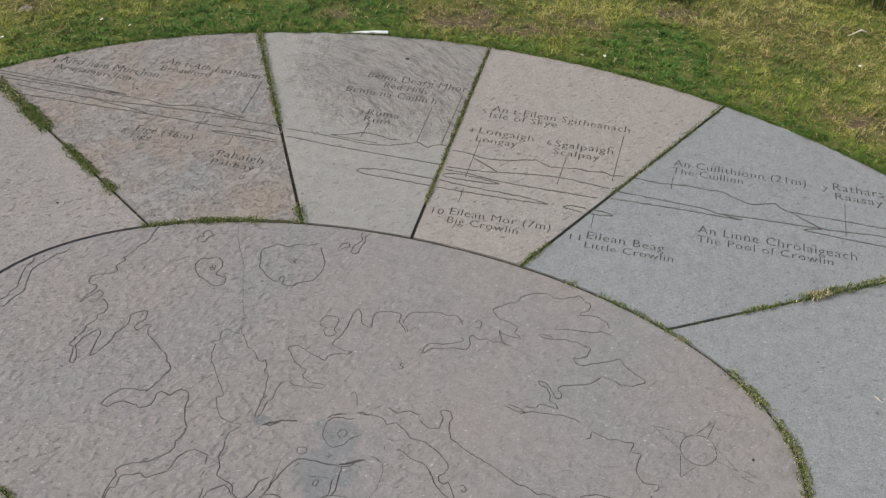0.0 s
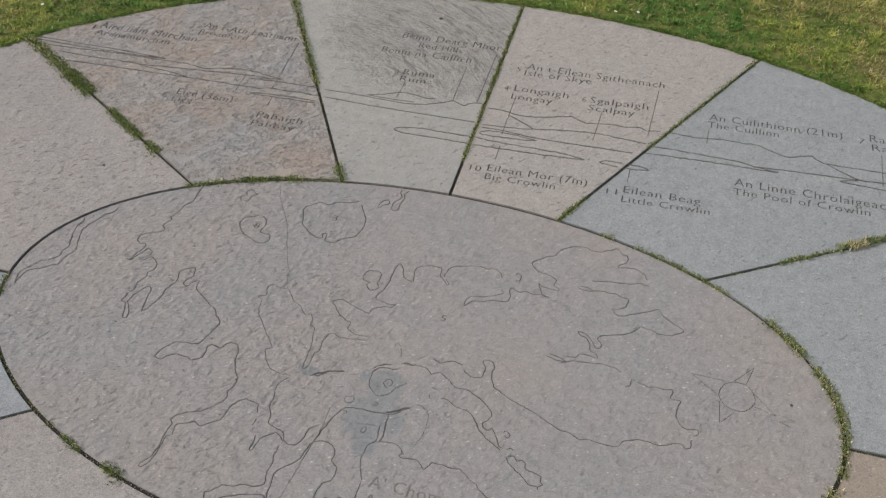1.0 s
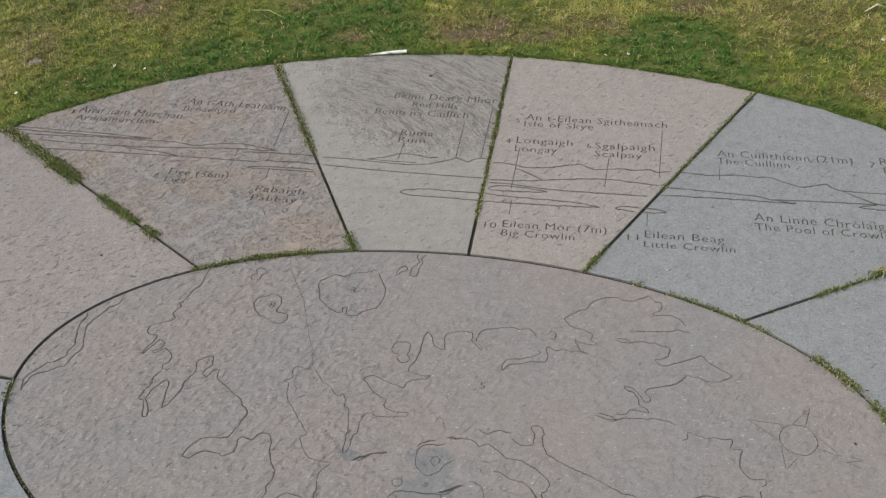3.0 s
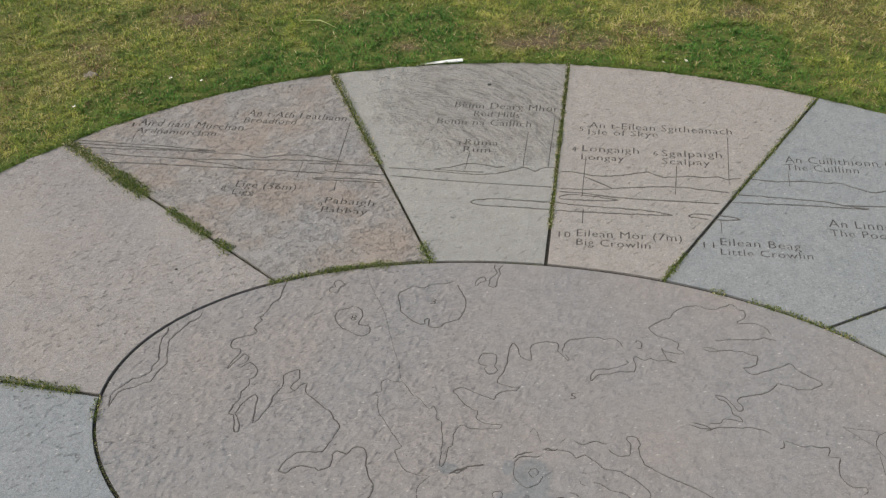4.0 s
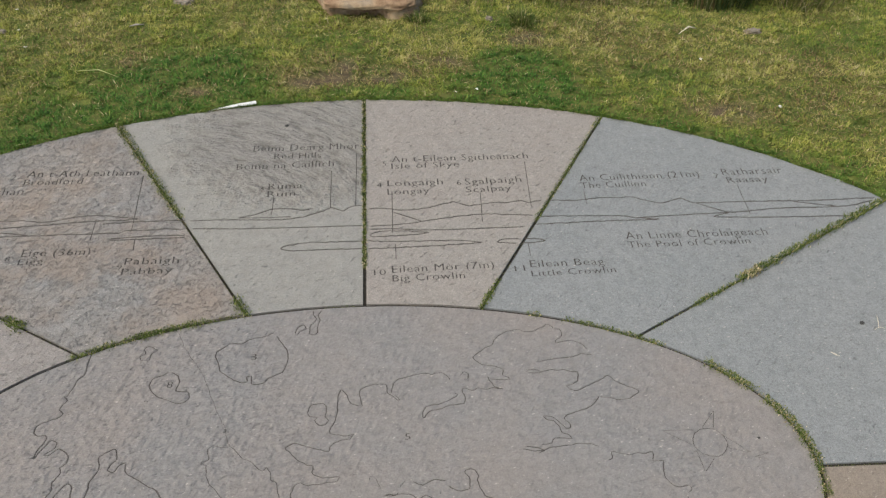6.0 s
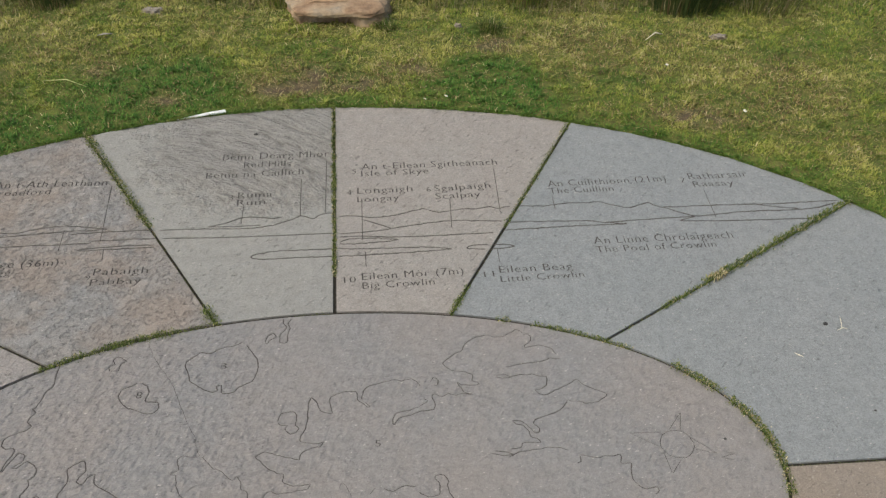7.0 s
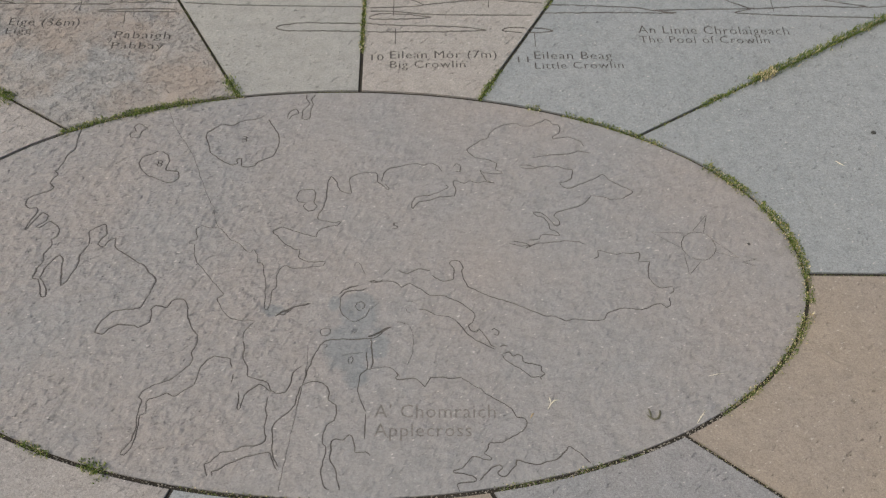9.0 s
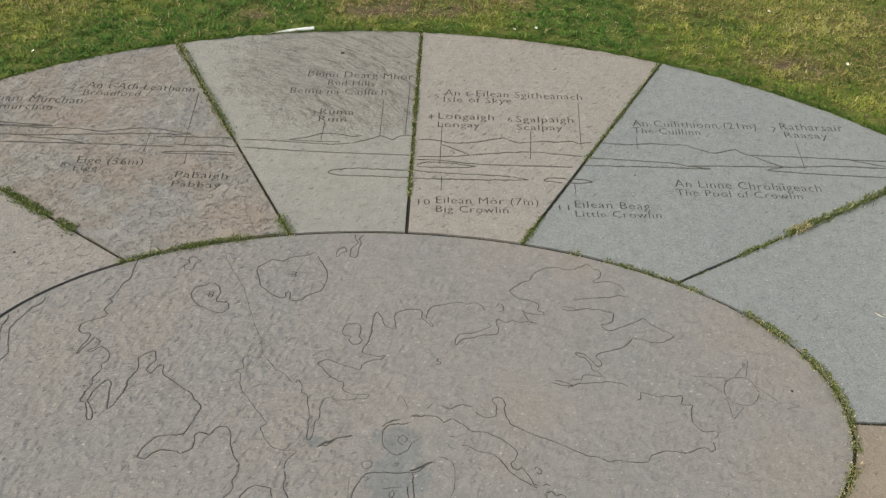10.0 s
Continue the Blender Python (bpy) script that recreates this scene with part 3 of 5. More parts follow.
cut(CD, [(-0.012, 0.873), (0.032, 0.873), (0.079, 0.864), (0.141, 0.872), (0.203, 0.893), (0.226, 0.899), (0.265, 0.882), (0.342, 0.896), (0.373, 0.893), (0.412, 0.903), (0.434, 0.894), (0.472, 0.904)], 0.0054)
cut(CD, [(0.056, 0.857), (0.095, 0.838), (0.133, 0.817), (0.095, 0.808), (-0.008, 0.799)], 0.0054)
cut(CD, [(0.133, 0.817), (0.202, 0.831), (0.263, 0.841), (0.317, 0.847), (0.370, 0.843), (0.430, 0.840), (0.440, 0.840)], 0.0054)
cut(CD, [(-0.007, 0.786), (0.050, 0.789), (0.126, 0.782), (0.201, 0.782), (0.351, 0.789), (0.415, 0.791)], 0.0054)
cut(CD, [(-0.006, 0.765), (0.020, 0.778), (0.081, 0.779), (0.153, 0.770), (0.096, 0.762), (0.006, 0.757), (-0.006, 0.765)], 0.0054)
cut(CD, [(-0.010, 0.740), (0.052, 0.737), (0.141, 0.738), (0.230, 0.739), (0.296, 0.730), (0.200, 0.720), (-0.008, 0.709)], 0.0054)
cut(CD, [(0.387, 0.725), (0.336, 0.730), (0.348, 0.742), (0.395, 0.743)], 0.0054)
cut(CD, [(0.050, 0.951), (0.055, 0.771)], 0.0028)
cut(CD, [(0.301, 0.940), (0.300, 0.813)], 0.0028)
cut(CD, [(0.439, 1.085), (0.440, 0.876)], 0.0028)
cut(CD, [(0.063, 0.727), (0.066, 0.666)], 0.0028)
word(CD, "5", 0.019, 1.064, 0.032, 1.064, 0.025)
word(CD, "An t-Eilean Sgitheanach", 0.047, 1.083, 0.452, 1.097, 0.032)
word(CD, "Isle of Skye", 0.047, 1.051, 0.246, 1.060, 0.029)
word(CD, "4", 0.008, 0.966, 0.021, 0.967, 0.024)
word(CD, "Longaigh", 0.037, 0.970, 0.196, 0.977, 0.030)
word(CD, "Longay", 0.038, 0.932, 0.157, 0.939, 0.028)
word(CD, "6", 0.236, 0.974, 0.249, 0.975, 0.024)
word(CD, "Sgalpaigh", 0.259, 0.975, 0.423, 0.986, 0.030)
word(CD, "Scalpay", 0.261, 0.940, 0.391, 0.948, 0.028)
word(CD, "10", 0.010, 0.608, 0.041, 0.610, 0.023)
word(CD, "Eilean Mòr (7m)", 0.056, 0.617, 0.321, 0.632, 0.028)
word(CD, "Big Crowlin", 0.058, 0.585, 0.244, 0.595, 0.026)
cut(DE, [(0.407, 0.743), (0.444, 0.743), (0.465, 0.736), (0.435, 0.728), (0.401, 0.726)], 0.0056)
cut(DE, [(0.417, 0.727), (0.419, 0.673)], 0.0028)
cut(DE, [(0.596, 0.945), (0.597, 0.885)], 0.0028)
cut(DE, [(0.492, 0.904), (0.569, 0.901), (0.636, 0.913), (0.693, 0.911), (0.726, 0.915), (0.804, 0.886), (0.848, 0.902), (0.869, 0.906), (0.903, 0.887), (1.064, 0.891), (1.149, 0.892), (1.218, 0.892), (1.421, 0.902)], 0.0056)
cut(DE, [(0.903, 0.887), (0.941, 0.867), (0.989, 0.845), (1.036, 0.848), (1.123, 0.860), (1.226, 0.863), (1.331, 0.867), (1.412, 0.892)], 0.0056)
cut(DE, [(0.456, 0.834), (0.530, 0.835), (0.689, 0.833), (0.723, 0.825), (0.791, 0.819), (0.718, 0.815), (0.622, 0.812), (0.511, 0.805), (0.445, 0.801)], 0.0056)
cut(DE, [(0.723, 0.825), (0.835, 0.834), (0.935, 0.840), (0.989, 0.845)], 0.0056)
cut(DE, [(0.988, 0.843), (0.940, 0.827), (1.030, 0.823), (1.163, 0.823), (1.325, 0.826)], 0.0056)
cut(DE, [(1.167, 0.894), (1.215, 0.882), (1.296, 0.868)], 0.0056)
cut(DE, [(1.043, 0.963), (1.046, 0.835)], 0.0028)
word(DE, "11", 0.374, 0.618, 0.401, 0.620, 0.023)
word(DE, "Eilean Beag", 0.415, 0.633, 0.610, 0.641, 0.028)
word(DE, "Little Crowlin", 0.416, 0.598, 0.636, 0.611, 0.025)
word(DE, "An Cuilithionn (21m)", 0.591, 0.988, 0.944, 1.004, 0.031)
word(DE, "The Cuillinn", 0.591, 0.955, 0.780, 0.963, 0.029)
word(DE, "7", 0.985, 0.996, 0.999, 0.995, 0.025)
word(DE, "Ratharsair", 1.013, 1.010, 1.192, 1.018, 0.033)
word(DE, "Raasay", 1.019, 0.974, 1.140, 0.980, 0.029)
word(DE, "An Linne Chròlaigeach", 0.683, 0.737, 1.072, 0.750, 0.031)
word(DE, "The Pool of Crowlin", 0.684, 0.703, 1.016, 0.716, 0.027)
word(DISC, "A' Chomraich", 0.084, -0.338, 0.315, -0.330, 0.029)
word(DISC, "Applecross", 0.086, -0.376, 0.270, -0.369, 0.028)
word(DISC, "3", -0.269, 0.330, -0.255, 0.331, 0.021)
word(DISC, "8", -0.450, 0.251, -0.436, 0.251, 0.020)
word(DISC, "5", 0.092, 0.101, 0.105, 0.101, 0.018)
cut(AB, [(-1.506, 0.834), (-1.355, 0.837), (-1.182, 0.840), (-1.030, 0.838)], 0.0056)
cut(AB, [(-1.030, 0.836), (-1.212, 0.827), (-1.367, 0.823), (-1.489, 0.822)], 0.0056)
cut(AB, [(-1.471, 0.805), (-1.400, 0.807), (-1.321, 0.812)], 0.0056)
cut(AB, [(-1.404, 0.744), (-1.380, 0.745), (-1.358, 0.746)], 0.0056)


# compass rose with the letter beside it
ROSE = (0.753, 0.083)
cut(DISC, [(ROSE[0] + 0.0365 * math.cos(a * math.pi / 12), ROSE[1] + 0.0365 * math.sin(a * math.pi / 12)) for a in range(25)], 0.0023)
for spike in ([(0.652, 0.112), (0.724, 0.113)], [(0.652, 0.112), (0.713, 0.072)], [(0.778, 0.165), (0.740, 0.117)], [(0.778, 0.165), (0.765, 0.115)],
              [(0.740, 0.117), (0.765, 0.115)], [(0.832, 0.053), (0.779, 0.100)], [(0.832, 0.053), (0.782, 0.066)], [(0.722, 0.005), (0.750, 0.040)],
              [(0.843, 0.057), (0.870, 0.051)], [(0.870, 0.051), (0.838, 0.042)], [(0.838, 0.042), (0.867, 0.033)], [(0.722, 0.005), (0.716, 0.060)]):
    cut(DISC, [(x + 0.003, y + 0.003) for x, y in spike], 0.0019)
# a hairline crack in a plain flag
CRACKED.append((("crack", 0), ribbon(spline([(0.964, -0.161), (0.998, -0.187), (1.038, -0.205), (1.071, -0.228), (1.120, -0.262), (1.180, -0.285)], 0.005, 0.003), 0.0011)))
# the worn bay and rings round the viewpoint
cut(DISC, [(-0.132, -0.126), (-0.121, -0.115), (-0.107, -0.111), (-0.095, -0.101), (-0.078, -0.098), (-0.063, -0.093)], 0.0054)
cut(DISC, [(-0.128, -0.121), (-0.115, -0.119), (-0.105, -0.112), (-0.097, -0.105)], 0.0030)
cut(DISC, [(-0.008, -0.069), (0.001, -0.058), (0.014, -0.051), (0.032, -0.045)], 0.0036)
cut(DISC, [(-0.004, -0.077), (0.006, -0.063), (0.020, -0.059), (0.038, -0.058), (0.049, -0.051)], 0.0034)
cut(DISC, [(-0.004, -0.076), (-0.003, -0.100), (0.005, -0.117), (0.018, -0.127), (0.032, -0.131), (0.045, -0.123), (0.056, -0.110), (0.058, -0.098)], 0.0024)
cut(DISC, [(0.044, -0.106), (0.035, -0.104), (0.029, -0.096), (0.032, -0.088), (0.040, -0.085), (0.047, -0.090), (0.047, -0.098), (0.041, -0.100)], 0.0026)
cut(DISC, [(0.059, -0.103), (0.067, -0.095), (0.077, -0.084)], 0.0016)
cut(DISC, [(0.050, -0.037), (0.061, -0.032), (0.074, -0.036), (0.080, -0.029)], 0.0040)
cut(DISC, [(0.018, -0.002), (0.020, 0.008), (0.025, 0.011), (0.033, 0.004), (0.043, -0.019)], 0.0018)
cut(DISC, [(0.082, -0.018), (0.089, -0.009), (0.095, -0.000)], 0.0024)
cut(DISC, [(0.059, -0.166), (0.070, -0.162), (0.081, -0.156), (0.090, -0.147), (0.106, -0.141)], 0.0056)
cut(DISC, [(0.027, -0.153), (0.031, -0.149), (0.037, -0.151), (0.035, -0.156), (0.030, -0.157), (0.027, -0.153)], 0.0018)
cut(DISC, [(0.026, -0.213), (0.030, -0.210), (0.034, -0.216), (0.033, -0.225), (0.029, -0.227), (0.025, -0.221), (0.026, -0.213)], 0.0020)
cut(DISC, [(-0.031, -0.188), (-0.023, -0.184), (-0.020, -0.189), (-0.025, -0.194)], 0.0018)
cut(DISC, [(0.066, -0.167), (0.068, -0.185), (0.072, -0.205), (0.073, -0.222), (0.070, -0.238)], 0.0034)
cut(DISC, [(0.059, -0.198), (0.063, -0.220), (0.063, -0.238), (0.054, -0.246), (0.049, -0.260), (0.049, -0.284), (0.059, -0.310), (0.068, -0.328)], 0.0026)
cut(DISC, [(0.010, -0.208), (0.025, -0.205), (0.040, -0.203), (0.055, -0.199)], 0.0018)
cut(DISC, [(0.063, -0.240), (0.078, -0.233), (0.096, -0.231), (0.111, -0.233), (0.122, -0.240), (0.129, -0.251)], 0.0020)
cut(DISC, [(0.126, -0.128), (0.143, -0.138), (0.151, -0.164), (0.151, -0.194), (0.142, -0.224)], 0.0014)
cut(DISC, [(0.132, -0.079), (0.142, -0.080), (0.152, -0.081)], 0.0022)
cut(DISC, [(0.132, -0.096), (0.135, -0.105), (0.148, -0.108)], 0.0018)
cut(DISC, [(0.112, -0.129), (0.126, -0.130), (0.138, -0.137)], 0.0022)
cut(DISC, [(-0.026 + 0.0095 * math.cos(a * math.pi / 8), -0.157 + 0.0095 * math.sin(a * math.pi / 8)) for a in range(17)], 0.0022)

# ---- the toposcope: an oval stone within a ring of flags ----
INNER, OUTER = (0.007, 0.0, 0.964, 0.502), (-0.020, 0.0, 1.880, 1.410)
LEAN = radians(1.4)
GAP = 0.009


def rim_dent(angle):
    return 1 - 0.012 * math.exp(-((angle % (2 * math.pi) - 2.52) / 0.34) ** 2)


def on_oval(oval, angle, grow=0.0):
    cx, cy, a, b = oval
    if oval is OUTER:
        a, b = a * rim_dent(angle), b * rim_dent(angle)
    x, y = cx + (a + grow) * math.cos(angle), cy + (b + grow) * math.sin(angle)
    return (x * math.cos(LEAN) - y * math.sin(LEAN), x * math.sin(LEAN) + y * math.cos(LEAN))


def unturned(x, y):
    return x * math.cos(LEAN) + y * math.sin(LEAN), y * math.cos(LEAN) - x * math.sin(LEAN)


def angle_on(oval, x, y):
    cx, cy, a, b = oval
    x, y = unturned(x, y)
    return math.atan2((y - cy) / b, (x - cx) / a)


def inside_any(points, polys, owners):
    """For each point the owner of the first small convex polygon that holds it."""
    order = np.argsort(points[:, 0])
    xs = points[order, 0]
    found = [None] * len(points)
    for poly, who in zip(polys, owners):
        q = np.array(poly)
        lo, hi = np.searchsorted(xs, q[:, 0].min()), np.searchsorted(xs, q[:, 0].max())
        if lo == hi:
            continue
        idx = order[lo:hi]
        p = points[idx]
        d = np.roll(q, -1, axis=0) - q
        side = d[None, :, 0] * (p[:, None, 1] - q[None, :, 1]) - d[None, :, 1] * (p[:, None, 0] - q[None, :, 0])
        for k in idx[(side >= -1e-12).all(1) | (side <= 1e-12).all(1)]:
            found[k] = who
    return found


def riven_face(x, y):
    """Flaked steps of a split face, in metres above the grooves' edge."""
    v = 0.5 + 0.42 * noise.noise(Vector((x * 8, y * 10, 1.3))) + 0.30 * noise.noise(Vector((x * 21, y * 25, 4.1)))
    step = math.floor(v * 5) / 5
    soft = min(1.0, max(0.0, (v * 5 - math.floor(v * 5)) * 3.0))
    return 0.0034 * max(0.0, step + 0.2 * soft) + 0.0008 * (1 + noise.noise(Vector((x * 60, y * 60, 2.0))))


def rippled_face(x, y):
    """Shell-like ripples of a break in the outer corner of the flag."""
    d = math.hypot((x + 0.22) / 0.44, (y - 1.20) / 0.34)
    r, a = math.hypot(x + 0.62, y - 0.62), math.atan2(y - 0.62, x + 0.62)
    wave = noise.noise(Vector((r * 26, a * 5, 3.0))) + 0.6 * noise.noise(Vector((r * 60, a * 11, 7.0)))
    return max(0.0, min(1.0, (1.05 - d) * 4)) * 0.0016 * (1 + wave)


def dressed_face(x, y):
    """Faint waviness left by the mason's tools."""
    return 0.0005 * (1 + noise.noise(Vector((x * 14, y * 18, 5.0)))) + 0.0003 * (1 + noise.noise(Vector((x * 50, y * 70, 9.0))))


def within(outline, x, y):
    inside = False
    for (ax, ay), (bx, by) in zip(outline, outline[1:] + outline[:1]):
        if (ay > y) != (by > y) and x < ax + (y - ay) * (bx - ax) / (by - ay):
            inside = not inside
    return inside


def slab_mesh(name, outline, cuts, mat, parent, label, thick=0.055, depth=0.0015, floor=GROOVE, relief=None, mesh_step=0.011):
    """A flag whose top is cut through to real grooves; each word, and the lines, are parts of their own at the grooves' floor."""
    from mathutils.geometry import delaunay_2d_cdt
    verts, faces, owner = [Vector(p) for p in outline], [list(range(len(outline)))], [None]
    for what, polys in cuts:
        for poly in polys:
            base = len(verts)
            verts += [Vector(p) for p in poly]
            idx = list(range(base, base + len(poly)))
            area = sum(poly[i][0] * poly[(i + 1) % len(poly)][1] - poly[(i + 1) % len(poly)][0] * poly[i][1] for i in range(len(poly)))
            faces.append(idx if area > 0 else idx[::-1])
            owner.append(what)
    if relief:
        xs, ys = [p[0] for p in outline], [p[1] for p in outline]
        grid = [(min(xs) + (i + 0.5 * (j % 2)) * mesh_step, min(ys) + j * mesh_step * 0.87) for j in range(int((max(ys) - min(ys)) / mesh_step / 0.87)) for i in range(int((max(xs) - min(xs)) / mesh_step))]
        verts += [Vector(p) for p in grid if within(outline, *p)]
    vo, eo, fo, ov, oe, of = delaunay_2d_cdt(verts, [], faces, 1, 1e-5)
    co = np.array([v[:] for v in vo])
    mid = np.array([co[list(f)].mean(0) for f in fo])
    kind = inside_any(mid, [[verts[k][:] for k in f] for f in faces[1:]], owner[1:])
    bm = bmesh.new()
    top = [bm.verts.new((v[0], v[1], relief(v[0], v[1]) if relief else 0.0)) for v in vo]
    for f, k in zip(fo, kind):
        if k is None:
            bm.faces.new([top[i] for i in f]).smooth = bool(relief)
    bm.verts.ensure_lookup_table()
    rim = [e for e in bm.edges if e.is_boundary]
    for e in rim:
        e.smooth = False
    # walls of the grooves and sides of the flag
    edge_out = set()
    for e in rim:
        a, b = e.verts
        edge_out.add((a, b))
    pts = np.array([p for p in outline])
    low = {}
    on_edge = {}
    for e in rim:
        for v in e.verts:
            if v not in on_edge:
                p = np.array(v.co[:2])
                q, r = pts, np.roll(pts, -1, axis=0)
                d = r - q
                t = np.clip(((p - q) * d).sum(1) / ((d * d).sum(1) + 1e-12), 0, 1)
                on_edge[v] = np.hypot(*(q + t[:, None] * d - p).T).min() < 2e-5
    for e in rim:
        a, b = e.verts
        f = e.link_faces[0]
        side = on_edge[a] and on_edge[b]
        z = -thick if side else -depth
        for v in (a, b):
            if (v, z) not in low:
                low[(v, z)] = bm.verts.new((v.co[0], v.co[1], z if side or not relief else z + v.co[2]))
        va, vb = low[(a, z)], low[(b, z)]
        ring = [l.vert for l in f.loops]
        i = ring.index(a)
        forward = ring[(i + 1) % len(ring)] is b
        bm.faces.new((b, a, va, vb) if forward else (a, b, vb, va))
    slab = part(name, bm, mat, parent, label)
    groups = {}
    for f, k in zip(fo, kind):
        if k:
            groups.setdefault(k, []).append(f)
    for what, polys in groups.items():
        used = sorted({i for f in polys for i in f})
        at = {i: j for j, i in enumerate(used)}
        line = isinstance(what, tuple)
        from_lists(("crack" if what[0] == "crack" else "engraved_line") if line else "lettering", [(vo[i][0], vo[i][1], (relief(vo[i][0], vo[i][1]) if relief else 0.0) - depth) for i in used], [[at[i] for i in f] for f in polys], GROOVE_LINE if line else GROOVE if len(what) == 1 else floor, slab,
                   "" if line else "engraved lettering reading " + what)
    return slab


toposcope = tagged(new("toposcope"), "oval stone viewpoint plate with engraved map and panorama set in grass", "toposcope")

# joints round the ring: where each leaves the oval stone, and its way outwards
JOINTS = [((0.971, 0.020), (1.885, 0.046)), ((0.651, 0.388), (1.457, 0.898)), ((0.279, 0.487), (0.697, 1.305)), ((-0.010, 0.502), (-0.048, 1.408)),
          ((-0.298, 0.472), (-0.800, 1.280)), ((-0.672, 0.347), (-1.505, 0.817)), ((-0.955, -0.054), (-1.900, -0.046)), ((-0.655, -0.370), (-1.410, -0.900)),
          ((-0.268, -0.483), (-0.600, -1.340)), ((0.018, -0.502), (0.030, -1.400)), ((0.308, -0.475), (0.790, -1.270)), ((0.679, -0.355), (1.420, -0.870))]
FLAGS = [("blue-grey flagstone, plain and smooth", STONE_BLUE, []),
         ("blue-grey flagstone engraved with a hill skyline and names", STONE_BLUE, DE),
         ("pale beige flagstone engraved with a skyline and island names", STONE_CD, CD),
         ("pale flagstone with rippled riven corner and engraved names", STONE_BC, BC),
         ("brown flagstone with rough riven face and engraved names", STONE_AB, AB),
         ("pink buff flagstone with a pitted face", STONE_BUFF, []),
         ("blue-grey flagstone with a pitted face", STONE_PITTED, []),
         ("reddish buff flagstone with a pitted face", STONE_BUFF, []),
         ("blue-grey flagstone, plain and smooth", STONE_BLUE, []),
         ("orange sandstone flag, plain and smooth", STONE_ORANGE, []),
         ("mauve grey flagstone, plain and smooth", STONE_MAUVE, []),
         ("orange sandstone flag with a faint hairline crack", STONE_ORANGE, CRACKED)]


def flag_outline(j0, j1):
    """Between two joints, anticlockwise, less half the gap on every side."""
    a0, a1 = angle_on(INNER, *j0[0]), angle_on(INNER, *j1[0])
    b0, b1 = angle_on(OUTER, *j0[1]), angle_on(OUTER, *j1[1])
    if a1 < a0:
        a1 += 2 * math.pi
    if b1 < b0:
        b1 += 2 * math.pi
    g = GAP / 2
    n = 24
    inner = [on_oval(INNER, a0 + (a1 - a0) * i / n, g) for i in range(n + 1)]
    outer = [on_oval(OUTER, b0 + (b1 - b0) * i / 72) for i in range(73)]

    def slide(p, q, d):
        v = np.array(q) - np.array(p)
        v = v / np.linalg.norm(v)
        return tuple(np.array(p) + v * d)
    inner[0], inner[-1] = slide(inner[0], inner[1], g), slide(inner[-1], inner[-2], g)
    outer[0], outer[-1] = slide(outer[0], outer[1], g), slide(outer[-1], outer[-2], g)
    outer = [(x + 0.004 * noise.noise(Vector((x * 9, y * 9, 1))) + 0.003 * noise.noise(Vector((x * 38, y * 38, 2))), y + 0.004 * noise.noise(Vector((x * 9, y * 9, 5))) + 0.004 * noise.noise(Vector((x * 38, y * 38, 6)))) for x, y in outer]
    return outer + inner[::-1]


for i, (label, mat, cuts) in enumerate(FLAGS):
    face = {STONE_AB: riven_face, STONE_BC: rippled_face}.get(mat, dressed_face)
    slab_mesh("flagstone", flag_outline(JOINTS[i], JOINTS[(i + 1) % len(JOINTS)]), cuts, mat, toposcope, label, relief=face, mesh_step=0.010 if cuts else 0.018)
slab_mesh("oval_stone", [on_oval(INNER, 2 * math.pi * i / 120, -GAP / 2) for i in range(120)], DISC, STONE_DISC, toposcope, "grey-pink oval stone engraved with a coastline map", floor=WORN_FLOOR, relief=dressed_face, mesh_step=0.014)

# bedding of dark earth under the flags, seen in the joints
bm = bmesh.new()
low = [bm.verts.new((*on_oval(OUTER, 2 * math.pi * i / 160, -0.012), -0.005)) for i in range(160)]
bm.faces.new(low)
under = [bm.verts.new((*on_oval(OUTER, 2 * math.pi * i / 160, -0.012), -0.05)) for i in range(160)]
for i in range(160):
    bm.faces.new((low[i - 1], low[i], under[i], under[i - 1])[::-1])
tagged(part("joint_bedding", bm, SOIL), "dark earth in the joints between the flags", "earth", kind="structure")


# ---- ground ----
def turf(name, greens, dry_colour, rough=0.7, thinness=0.16):
    """Blades and leaves: a tone of its own for each, dried to straw where the 'dry' value of the mesh says."""
    m, n, l, p = material(name)
    geo = n.new("ShaderNodeNewGeometry")
    dry = n.new("ShaderNodeAttribute")
    dry.attribute_name = "dry"
    tone = n.new("ShaderNodeAttribute")
    tone.attribute_name = "tone"
    col = ramp(n, l, tone.outputs["Fac"], greens)
    lush = n.new("ShaderNodeAttribute")
    lush.attribute_name = "lush"
    col = mix(n, l, "MIX", lush.outputs["Fac"], col, ramp(n, l, geo.outputs["Random Per Island"], [(0.0, (0.034, 0.084, 0.015)), (0.6, (0.078, 0.172, 0.026)), (1.0, (0.145, 0.265, 0.046))]))
    col = mix(n, l, "MIX", dry.outputs["Fac"], col, ramp(n, l, tone.outputs["Fac"], dry_colour))
    l.new(col, p.inputs["Base Color"])
    p.inputs["Roughness"].default_value = rough
    p.inputs["Specular IOR Level"].default_value = 0.25
    # thin leaves let light through
    thin, both = n.new("ShaderNodeBsdfTranslucent"), n.new("ShaderNodeMixShader")
    both.inputs[0].default_value = thinness
    l.new(col, thin.inputs["Color"])
    l.new(p.outputs[0], both.inputs[1])
    l.new(thin.outputs[0], both.inputs[2])
    l.new(both.outputs[0], n["Material Output"].inputs["Surface"])
    return m


